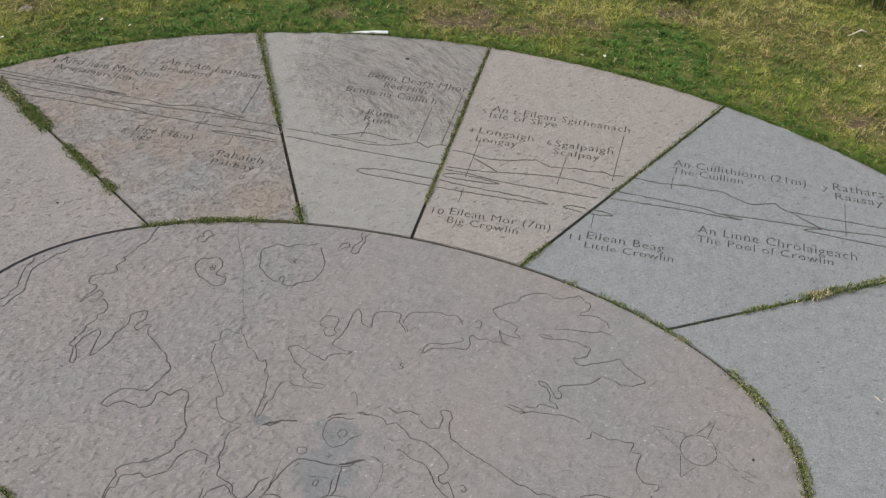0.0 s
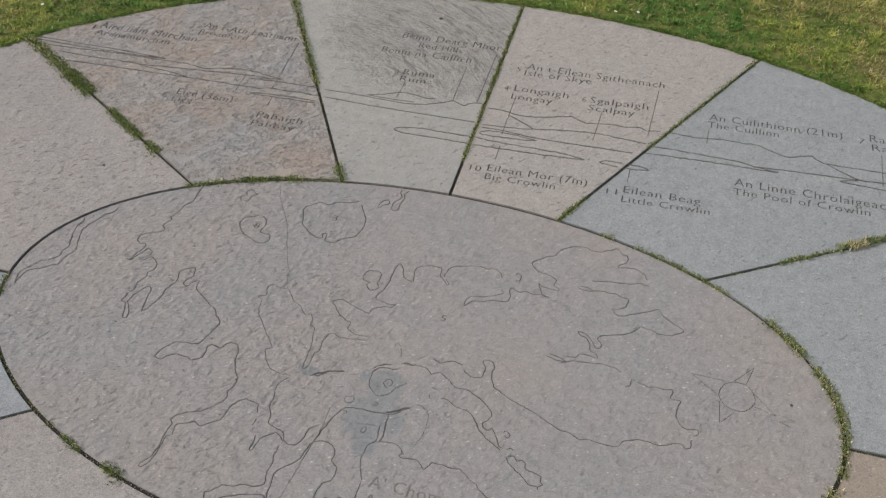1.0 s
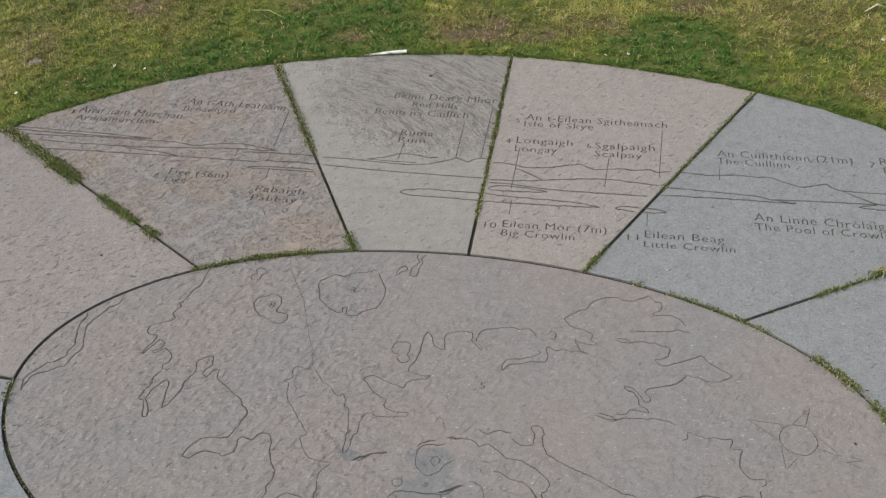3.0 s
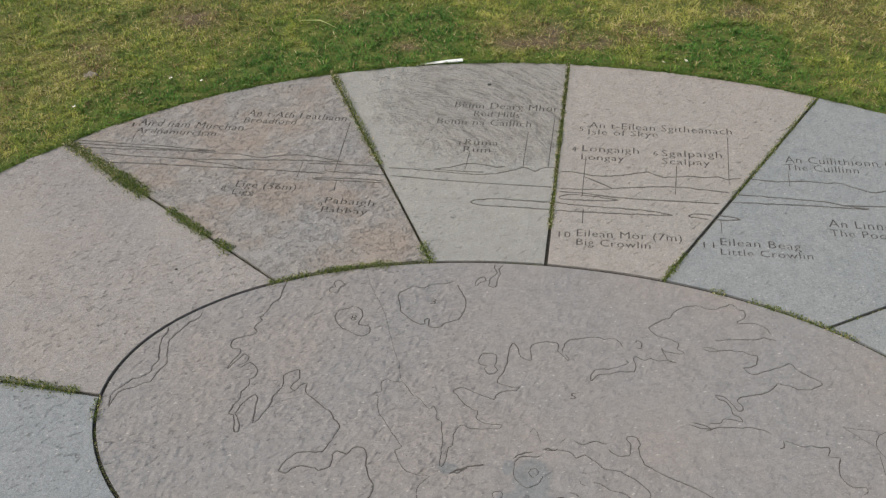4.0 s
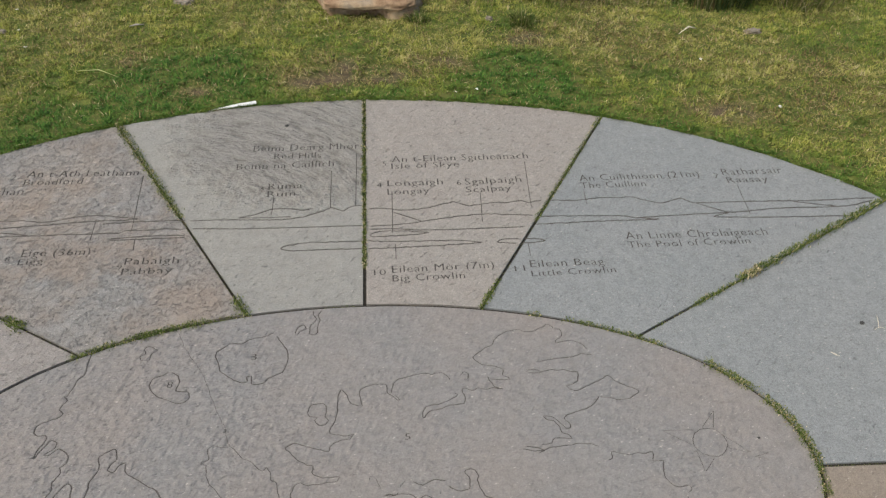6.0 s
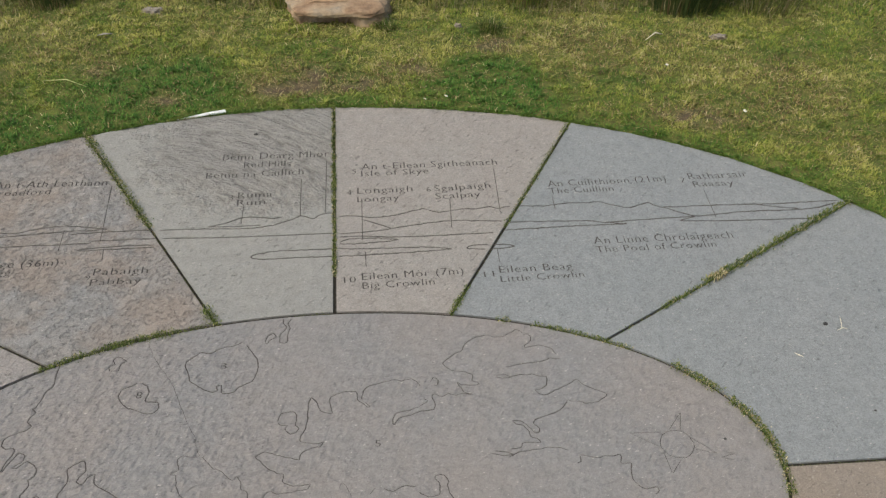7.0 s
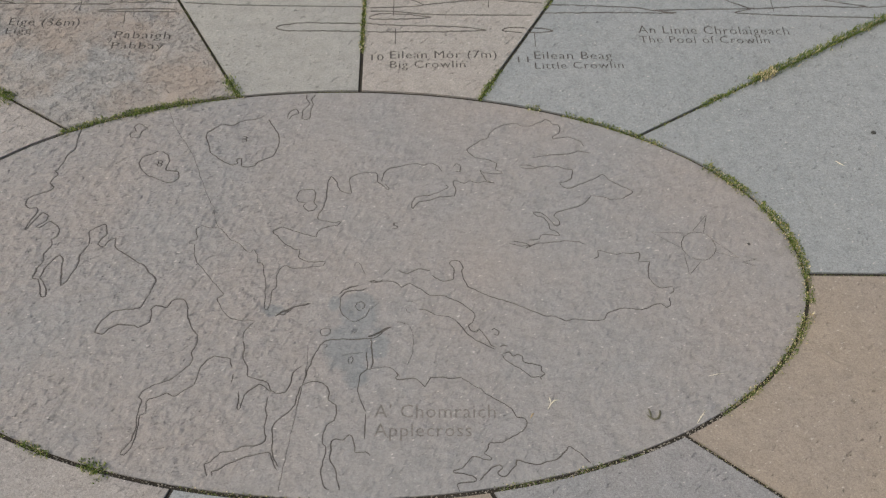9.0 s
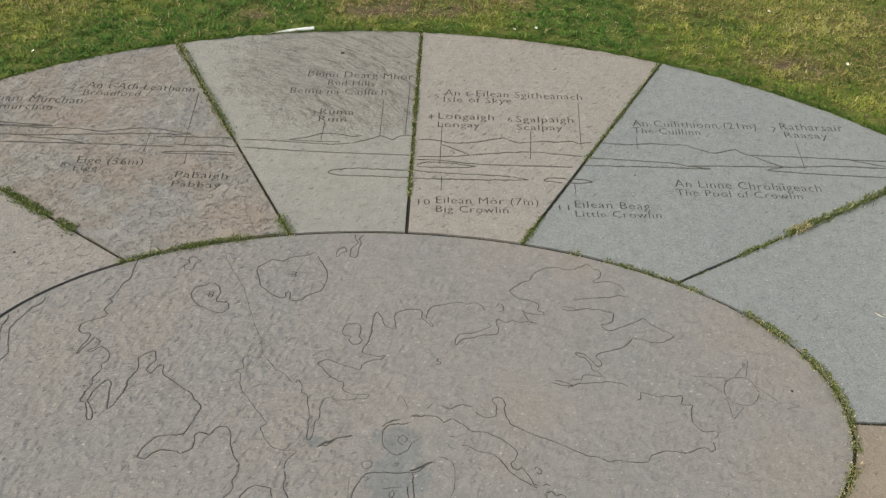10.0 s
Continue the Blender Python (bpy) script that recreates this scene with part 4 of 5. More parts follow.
STRAW = [(0.0, (0.12, 0.080, 0.042)), (0.4, (0.25, 0.175, 0.080)), (0.75, (0.40, 0.31, 0.14)), (1.0, (0.58, 0.50, 0.28))]
TURF = turf("turf_blades", [(0.0, (0.082, 0.145, 0.025)), (0.35, (0.164, 0.228, 0.037)), (0.7, (0.272, 0.300, 0.054)), (1.0, (0.40, 0.382, 0.098))], STRAW)
LUSH = turf("joint_moss_leaves", [(0.0, (0.046, 0.078, 0.014)), (0.5, (0.104, 0.145, 0.034)), (0.85, (0.185, 0.215, 0.055)), (1.0, (0.30, 0.30, 0.10))], [(0.0, (0.26, 0.20, 0.10)), (0.5, (0.44, 0.36, 0.20)), (1.0, (0.66, 0.58, 0.38))])
ROUGH = turf("rough_grass_blades", [(0.0, (0.075, 0.105, 0.028)), (0.6, (0.155, 0.182, 0.048)), (1.0, (0.26, 0.26, 0.08))], [(0.0, (0.17, 0.13, 0.07)), (0.6, (0.32, 0.26, 0.14)), (1.0, (0.46, 0.41, 0.25))], 0.7, 0.34)
REED = turf("reed_blades", [(0.0, (0.042, 0.072, 0.022)), (0.6, (0.088, 0.122, 0.036)), (1.0, (0.17, 0.175, 0.06))], STRAW, 0.7, 0.34)


def ground_material():
    m, n, l, p = material("turf_base")
    tex = n.new("ShaderNodeTexCoord")
    a = node(n, "TexNoise", Scale=3.5, Detail=6.0, Roughness=0.65)
    b = node(n, "TexNoise", Scale=45.0, Detail=5.0, Roughness=0.7)
    worn = n.new("ShaderNodeAttribute")
    worn.attribute_name = "worn"
    for t in (a, b):
        l.new(tex.outputs["Object"], t.inputs["Vector"])
    col = ramp(n, l, a.outputs["Fac"], [(0.3, (0.080, 0.115, 0.020)), (0.5, (0.125, 0.145, 0.026)), (0.7, (0.150, 0.130, 0.035))])
    col = mix(n, l, "MIX", worn.outputs["Fac"], col, (0.128, 0.090, 0.055))
    col = mix(n, l, "MULTIPLY", 1.0, col, ramp(n, l, b.outputs["Fac"], [(0.3, grey(0.45)), (0.7, grey(1.3))]))
    l.new(col, p.inputs["Base Color"])
    p.inputs["Roughness"].default_value = 0.95
    bump = node(n, "Bump", Strength=0.8, Distance=0.01)
    l.new(b.outputs["Fac"], bump.inputs["Height"])
    l.new(bump.outputs[0], p.inputs["Normal"])
    return m


GRASS_BASE = ground_material()


def oval_r(x, y):
    x, y = unturned(x, y)
    return math.hypot((x - OUTER[0]) / OUTER[2], (y - OUTER[1]) / OUTER[3])


def ground_height(x, y):
    r = oval_r(x, y)
    near = max(0.0, min(1.0, (r - 0.972) / 0.02))
    far = max(0.0, r - 1.0)
    swell = 0.014 * noise.noise(Vector((x * 2.2, y * 2.2, 0))) + 0.007 * noise.noise(Vector((x * 9, y * 9, 4)))
    return -0.07 * (1 - near) + near * (-0.007 + swell * min(1.0, far * 4))


def build_ground():
    bm = bmesh.new()
    radii = [0.4, 0.7, 0.9, 0.96, 0.972, 0.98, 0.99, 1.0, 1.01, 1.03] + [1.06 + 0.03 * i for i in range(50)] + [2.7, 3.2, 4, 6, 10, 20, 50, 120, 400]
    n = 240
    rings = []
    for r in radii:
        ring = []
        for k in range(n):
            a = 2 * math.pi * k / n
            x, y = OUTER[0] + OUTER[2] * r * math.cos(a), OUTER[3] * r * math.sin(a)
            x, y = x * math.cos(LEAN) - y * math.sin(LEAN), x * math.sin(LEAN) + y * math.cos(LEAN)
            ring.append(bm.verts.new((x, y, ground_height(x, y))))
        rings.append(ring)
    c = bm.verts.new((OUTER[0], 0, -0.07))
    for k in range(n):
        bm.faces.new((c, rings[0][k], rings[0][(k + 1) % n]))
    for r0, r1 in zip(rings, rings[1:]):
        for k in range(n):
            f = bm.faces.new((r0[k], r1[k], r1[(k + 1) % n], r0[(k + 1) % n]))
            f.smooth = True
    return bm



# worn, dried places in the turf: x, y, reach, how dry
WORN = [(-1.42, 1.59, 0.11, 0.9), (-1.70, 1.33, 0.10, 0.8), (-0.590, 1.480, 0.058, 2.4), (-0.85, 1.66, 0.07, 0.7), (-0.11, 1.61, 0.055, 1.0), (-0.02, 1.552, 0.060, 1.0), (0.045, 1.556, 0.060, 0.9), (-0.15, 1.535, 0.055, 1.0), (-0.22, 1.525, 0.050, 0.8), (-0.37, 1.590, 0.045, 0.7), (-0.46, 1.617, 0.050, 0.8), (0.237, 1.650, 0.060, 0.8), (0.12, 1.63, 0.11, 0.45), (-0.20, 1.66, 0.10, 0.40),
        (-0.285, 1.528, 0.060, 1.1), (1.05, 1.36, 0.09, 1.0), (1.18, 1.33, 0.09, 0.9), (0.50, 1.81, 0.085, 0.95), (-1.61, 1.19, 0.08, 0.7), (0.30, 1.60, 0.06, 0.6),
        (0.85, 1.75, 0.30, 0.22), (1.35, 1.55, 0.35, 0.22), (-1.2, 1.75, 0.3, 0.20)]
DEEP = [(-1.10, 1.22, 0.13), (-1.32, 1.02, 0.12), (-0.95, 1.33, 0.12), (0.90, 1.22, 0.10), (1.12, 1.06, 0.10), (0.05, 1.455, 0.05), (0.43, 1.57, 0.13), (-0.47, 1.52, 0.14), (-0.75, 1.45, 0.16), (0.62, 1.42, 0.12), (0.36, 1.53, 0.12), (0.50, 1.60, 0.12), (-0.78, 1.58, 0.15), (-0.55, 1.60, 0.10)]


def dryness(x, y):
    v = 0.42 + 0.75 * noise.noise(Vector((x * 3.1, y * 3.1, 2))) + 0.5 * noise.noise(Vector((x * 9, y * 9, 7)))
    v *= 0.5
    torn = max(0.1, 0.9 + 1.0 * noise.noise(Vector((x * 21, y * 27, 13))) + 0.6 * noise.noise(Vector((x * 55, y * 60, 19))))
    for wx, wy, reach, much in WORN:
        v += much * torn * math.exp(-((x - wx) ** 2 + ((y - wy) * 1.3) ** 2) / reach ** 2)
    for wx, wy, reach in DEEP:
        v -= 0.5 * math.exp(-((x - wx) ** 2 + (y - wy) ** 2) / reach ** 2)
    v -= 0.75 * math.exp(-max(0.0, oval_r(x, y) - 1.0) / 0.035)
    return v


ground = tagged(part("ground", build_ground(), [GRASS_BASE]), "grassy ground round the stones", "ground", kind="structure")
worn = ground.data.attributes.new("worn", "FLOAT", "POINT")
worn.data.foreach_set("value", [max(0.0, min(1.0, 1.5 * (dryness(v.co.x, v.co.y) - 0.48))) if v.co.length < 6 else 0.3 for v in ground.data.vertices])


def blades(name, mat, base, heading, length, lean, width, dry, label, category, kind="stuff", parent=None, lush=None, tone=None, curl=(0.6, 1.5)):
    """Tapered, bent blades, one island each, from arrays of their roots and shapes."""
    base, n = np.asarray(base, float), len(base)
    d = np.stack([np.cos(heading), np.sin(heading), np.zeros(n)], 1)
    s = np.stack([-np.sin(heading), np.cos(heading), np.zeros(n)], 1) * (np.asarray(width) / 2)[:, None]
    up = np.array((0, 0, 1.0))
    length, lean = np.asarray(length)[:, None], np.asarray(lean)[:, None]
    midp = base + 0.55 * length * (np.sin(lean * curl[0]) * d + np.cos(lean * curl[0]) * up)
    tip = midp + 0.45 * length * (np.sin(lean * curl[1]) * d + np.cos(lean * curl[1]) * up)
    v = np.stack([base - s, base + s, midp - 0.8 * s, midp + 0.8 * s, tip], 1).reshape(-1, 3)
    i = np.arange(n)[:, None] * 5
    quads = (i + np.array((0, 1, 3, 2))).tolist()
    tris = (i + np.array((2, 3, 4))).tolist()
    mesh = bpy.data.meshes.new(name)
    mesh.from_pydata(v.tolist(), [], quads + tris)
    mesh.materials.append(mat)
    a = mesh.attributes.new("dry", "FLOAT", "POINT")
    a.data.foreach_set("value", np.repeat(np.clip(dry, 0, 1), 5).astype(np.float32))
    if tone is None:
        tone = np.random.default_rng(n).random(n)
    c = mesh.attributes.new("tone", "FLOAT", "POINT")
    c.data.foreach_set("value", np.repeat(np.clip(tone, 0, 1), 5).astype(np.float32))
    if lush is not None:
        b = mesh.attributes.new("lush", "FLOAT", "POINT")
        b.data.foreach_set("value", np.repeat(np.clip(lush, 0, 1), 5).astype(np.float32))
    ob = new(name, mesh)
    if parent:
        ob.parent = parent
    return tagged(ob, label, category, kind=kind)


def turf_blades():
    rng = np.random.default_rng(3)
    base, length, lean, dry, width, lush, head, tone = [], [], [], [], [], [], [], []
    for x, y in zip(rng.uniform(-2.5, 2.2, 600000), rng.uniform(0.25, 2.6, 600000)):
        r = oval_r(x, y)
        dent = rim_dent(angle_on(OUTER, x, y))
        if r < dent - 0.002 or (y > 2.3 and rng.random() < 0.5) or (y < 0.7 and rng.random() < 0.5):
            continue
        if rng.random() > min((x + 2.5) / 0.45, (2.2 - x) / 0.4, (y - 0.25) / 0.45):
            continue
        v = dryness(x, y)
        clump = noise.noise(Vector((x * 22, y * 30, 11))) + 0.5 * noise.noise(Vector((x * 60, y * 60, 3)))
        if v > 0.78 and rng.random() < min(0.88, 0.25 + 1.6 * (v - 0.78)) or clump < -0.35 and rng.random() < 0.4:
            continue
        edge = math.exp(-max(0.0, r - dent) / 0.03)
        patch = noise.noise(Vector((x * 4.5, y * 5.5, 21))) + 0.95 * noise.noise(Vector((x * 12, y * 16, 41)))
        green = 0.05 + 0.75 * patch + 0.85 * edge - 0.6 * max(0.0, v) - 0.2 * clump
        for wx, wy, reach in DEEP:
            green += 1.0 * math.exp(-((x - wx) ** 2 + (y - wy) ** 2) / reach ** 2)
        base.append((x, y, ground_height(x, y) - 0.003 + 0.009 * max(-0.5, clump)))
        length.append((0.011 + 0.010 * rng.random() + 0.009 * max(0.0, clump)) * (0.6 if v > 0.8 else 1.0) * (0.8 if edge > 0.6 else 1.0))
        lean.append(rng.uniform(0.55, 1.5))
        width.append(rng.uniform(0.0018, 0.0040))
        head.append(rng.uniform(0, 2 * math.pi))
        dry.append(1.0 if rng.random() < 0.05 + 0.9 * max(0.0, v - 0.25) else rng.uniform(0, 0.3) * (v > 0.2))
        lush.append(min(1.0, max(0.0, green + rng.normal(0, 0.12))))
        tone.append(0.48 + 0.6 * noise.noise(Vector((x * 5, y * 6, 51))) + 0.60 * noise.noise(Vector((x * 17, y * 24, 61))) + 0.25 * clump + 0.14 * max(0.0, min(1.0, (y - 1.6) * 3.0)) + rng.normal(0, 0.24))
        if v > 0.6:
            tone[-1] = rng.random() ** 1.6
    return blades("turf_grass", TURF, base, np.array(head), length, lean, width, dry, "short yellow-green turf with dry patches", "grass", lush=lush, tone=np.array(tone), curl=(0.85, 1.2))


turf_blades()


def rim_grass():
    """Grass that creeps over the rim of the flags in uneven tufts."""
    rng = np.random.default_rng(17)
    rows = []
    for a in rng.uniform(-0.1, math.pi + 0.25, 26000):
        tuftness = 0.5 + 0.9 * noise.noise(Vector((a * 26, 0.0, 3.0))) + 0.5 * noise.noise(Vector((a * 75, 4.0, 3.0)))
        if rng.random() > tuftness:
            continue
        x, y = on_oval(OUTER, a, rng.uniform(-0.002, 0.016))
        rows.append((x, y, 0.001, math.atan2(-y * 1.8, -x) + rng.normal(0, 0.8), rng.uniform(0.008, 0.015) * (0.7 + 0.6 * max(0.0, tuftness)), rng.uniform(0.5, 1.35), rng.uniform(0.0016, 0.0030),
                     rng.random() < 0.06, rng.uniform(0.0, 0.7), 0.55 + 0.5 * noise.noise(Vector((a * 9, 1.0, 8.0)))))
    a = np.array(rows, float)
    return blades("rim_grass", TURF, a[:, :3], a[:, 3], a[:, 4], a[:, 5], a[:, 6], a[:, 7], "fresh green grass creeping over the rim of the stones", "grass", tone=a[:, 8], lush=a[:, 9])


rim_grass()


def meadow():
    """The same turf all round the stones, thinning out with distance."""
    rng = np.random.default_rng(8)
    rows = []
    while len(rows) < 130000:
        r, a = 1.0 + abs(rng.normal(0, 0.9)), rng.uniform(0, 2 * math.pi)
        x, y = OUTER[0] + OUTER[2] * r * math.cos(a), OUTER[3] * r * math.sin(a)
        if -2.15 < x < 1.9 and 0.6 < y < 2.3:
            continue
        rows.append((x, y, ground_height(x, y) - 0.003, rng.uniform(0, 2 * math.pi), rng.uniform(0.015, 0.035), rng.uniform(0.5, 1.4), rng.uniform(0.004, 0.009), rng.random() < 0.12,
                     0.45 + 0.5 * noise.noise(Vector((x * 2, y * 2, 51))) + rng.normal(0, 0.2), 0.1 + noise.noise(Vector((x * 1.5, y * 1.5, 21)))))
    a = np.array(rows, float)
    return blades("meadow_grass", TURF, a[:, :3], a[:, 3], a[:, 4], a[:, 5], a[:, 6], a[:, 7], "short green turf round the stones", "grass", tone=a[:, 8], lush=a[:, 9])


meadow()


def straw_litter():
    """Dead stems lying loose over the turf, thickest where it is worn."""
    rng = np.random.default_rng(15)
    rows = []
    while len(rows) < 16500:
        x, y = rng.uniform(-2.2, 2.0), rng.uniform(0.5, 2.15)
        if oval_r(x, y) < 1.012 or rng.random() > 0.22 + 1.1 * max(0.0, dryness(x, y)):
            continue
        rows.append((x, y, ground_height(x, y) + rng.uniform(0.006, 0.014), rng.uniform(0, 2 * math.pi), rng.uniform(0.010, 0.034), rng.uniform(0.0008, 0.0016), rng.uniform(0.15, 0.95)))
    a = np.array(rows)
    return blades("straw_litter", TURF, a[:, :3], a[:, 3], a[:, 4], rng.uniform(1.40, 1.62, len(a)), a[:, 5], np.ones(len(a)), "pale dead stems lying loose on the turf", "straw", tone=a[:, 6], curl=(0.98, 1.02))


straw_litter()


def tall_grass():
    rng = np.random.default_rng(5)
    base, length, lean, dry, width = [], [], [], [], []
    for x, y in zip(rng.normal(-0.2, 1.5, 90000), 1.75 + np.abs(rng.normal(0, 1.0, 90000))):
        start = 2.09 + 0.10 * noise.noise(Vector((x * 1.8, 3.0, 1.0))) - 0.10 * (x < -1.0) * min(1.0, (-1.0 - x)) - 0.05 * (x > 0.3)
        if y < start or -0.27 < x < 0.19 and y < 2.10:
            continue
        tall = min(1.0, (y - start) / 0.45)
        if rng.random() > 0.45 + 0.55 * tall:
            continue
        base.append((x, y, ground_height(x, y) - 0.004))
        length.append(rng.uniform(0.020, 0.045) + (0.06 + 0.13 * rng.random()) * tall)
        lean.append(rng.uniform(0.05, 1.15))
        width.append(rng.uniform(0.002, 0.004))
        dry.append(1.0 if rng.random() < 0.30 + 0.3 * noise.noise(Vector((x * 2.5, y * 2.5, 5))) else rng.uniform(0, 0.3))
    n = len(base)
    return blades("long_grass", ROUGH, base, rng.uniform(0, 2 * math.pi, n), length, lean, width, dry, "long rough grass behind the mown turf", "grass")


tall_grass()


def tuft(name, x, y, spread, count, low, high, mat, dry_share, label, category, seed, splay=0.5):
    rng = np.random.default_rng(seed)
    a, r = rng.uniform(0, 2 * math.pi, count), spread * np.sqrt(rng.random(count))
    base = [(x + q * math.cos(b), y + 0.8 * q * math.sin(b), ground_height(x + q * math.cos(b), y + 0.8 * q * math.sin(b)) - 0.004) for q, b in zip(r, a)]
    return blades(name, mat, base, a + rng.uniform(-0.8, 0.8, count), rng.uniform(low, high, count), rng.uniform(0.1, splay, count) * (0.4 + r / spread),
                  rng.uniform(0.002, 0.004, count), (rng.random(count) < dry_share) * 1.0, label, category, kind=" ".join(()))


tuft("reed_clump", 1.26, 2.10, 0.13, 800, 0.14, 0.42, REED, 0.10, "dark green clump of upright rushes in rough grass", "rushes", 21, 0.45)
tuft("grass_tussock", 1.58, 2.10, 0.15, 420, 0.06, 0.20, ROUGH, 0.35, "loose dull green tussock of rough grass", "tussock", 22, 0.8)
tuft("grass_tussock", -1.93, 1.95, 0.09, 420, 0.05, 0.16, ROUGH, 0.35, "tangled green tussock with dead grey-brown stems", "tussock", 23, 0.9)
tuft("grass_tussock", 0.504, 1.918, 0.045, 260, 0.03, 0.07, LUSH, 0.05, "small fresh green tuft in the mown turf", "tussock", 24, 1.1)
tuft("grass_tussock", 0.22, 2.20, 0.07, 260, 0.10, 0.22, TURF, 0.55, "dry brown and green grass tuft beside the boulder", "tussock", 25, 0.6)
tuft("grass_tussock", -0.28, 2.12, 0.05, 160, 0.05, 0.13, TURF, 0.3, "yellow-green grass tuft beside the boulder", "tussock", 26, 0.6)
tuft("grass_tussock", 0.125, 1.935, 0.035, 150, 0.02, 0.05, LUSH, 0.08, "fresh green grass tuft at the foot of the boulder", "tussock", 29, 1.0)
tuft("grass_tussock", -0.16, 1.905, 0.040, 120, 0.015, 0.035, TURF, 0.2, "short grass tuft at the foot of the boulder", "tussock", 30, 1.0)
tuft("clover_sprig", -1.428, 1.093, 0.030, 60, 0.012, 0.030, TURF, 0.75, "pale sprig of dead stems and clover in the turf", "plant", 31, 1.3)
tuft("grass_tussock", 0.66, 2.16, 0.10, 380, 0.10, 0.24, TURF, 0.45, "tall mixed dry and green grass tuft", "tussock", 27, 0.6)
tuft("grass_tussock", -1.15, 2.15, 0.09, 300, 0.07, 0.17, REED, 0.3, "dull green tussock at the edge of the turf", "tussock", 28, 0.7)


# ---- growth in the joints: stretches of a way, how thick (width), how tall, how many to the metre ----
def along(points, n):
    p = np.array(points, float)
    seg = np.hypot(*np.diff(p, axis=0).T)
    s = np.r_[0, np.cumsum(seg)]
    t = np.linspace(0, s[-1], n)
    return np.stack([np.interp(t, s, p[:, 0]), np.interp(t, s, p[:, 1])], 1)


def joint_way(i, t0, t1):
    a, b = np.array(JOINTS[i][0]), np.array(JOINTS[i][1])
    return [a + (b - a) * t0, a + (b - a) * t1]


def arc_way(x0, y0, x1, y1):
    a, b = angle_on(INNER, x0, y0), angle_on(INNER, x1, y1)
    if abs(b - a) > math.pi:
        b += 2 * math.pi if b < a else -2 * math.pi
    return [on_oval(INNER, a + (b - a) * i / 24) for i in range(25)]


def growth(way, width, tall, thick, dry, rng, store, clumpy=0.5):
    p = np.array(way, float)
    length = np.hypot(*np.diff(p, axis=0).T).sum()
    n = int(thick * length)
    q = along(way, max(n, 2))
    for k in range(len(q)):
        lump = 0.5 + 0.5 * noise.noise(Vector((q[k][0] * 45, q[k][1] * 45, 8)))
        if rng.random() < clumpy * (1 - lump) * 1.3:
            continue
        size = 0.55 + 0.9 * lump
        off = rng.normal(0, width / 3.4 * size, 2)
        h = 0.65 * tall * size * rng.uniform(0.5, 1.1)
        z = -0.0055 if math.hypot(*off) < 0.004 else 0.0005 + 0.6 * tall * size * max(0.0, 1 - math.hypot(*off) / width)
        store.append((q[k][0] + off[0], q[k][1] + off[1], z, h, rng.uniform(0.2, 1.35), rng.uniform(0.0016, 0.0032), 1.0 if rng.random() < dry else 0.0, rng.uniform(0, 2 * math.pi)))


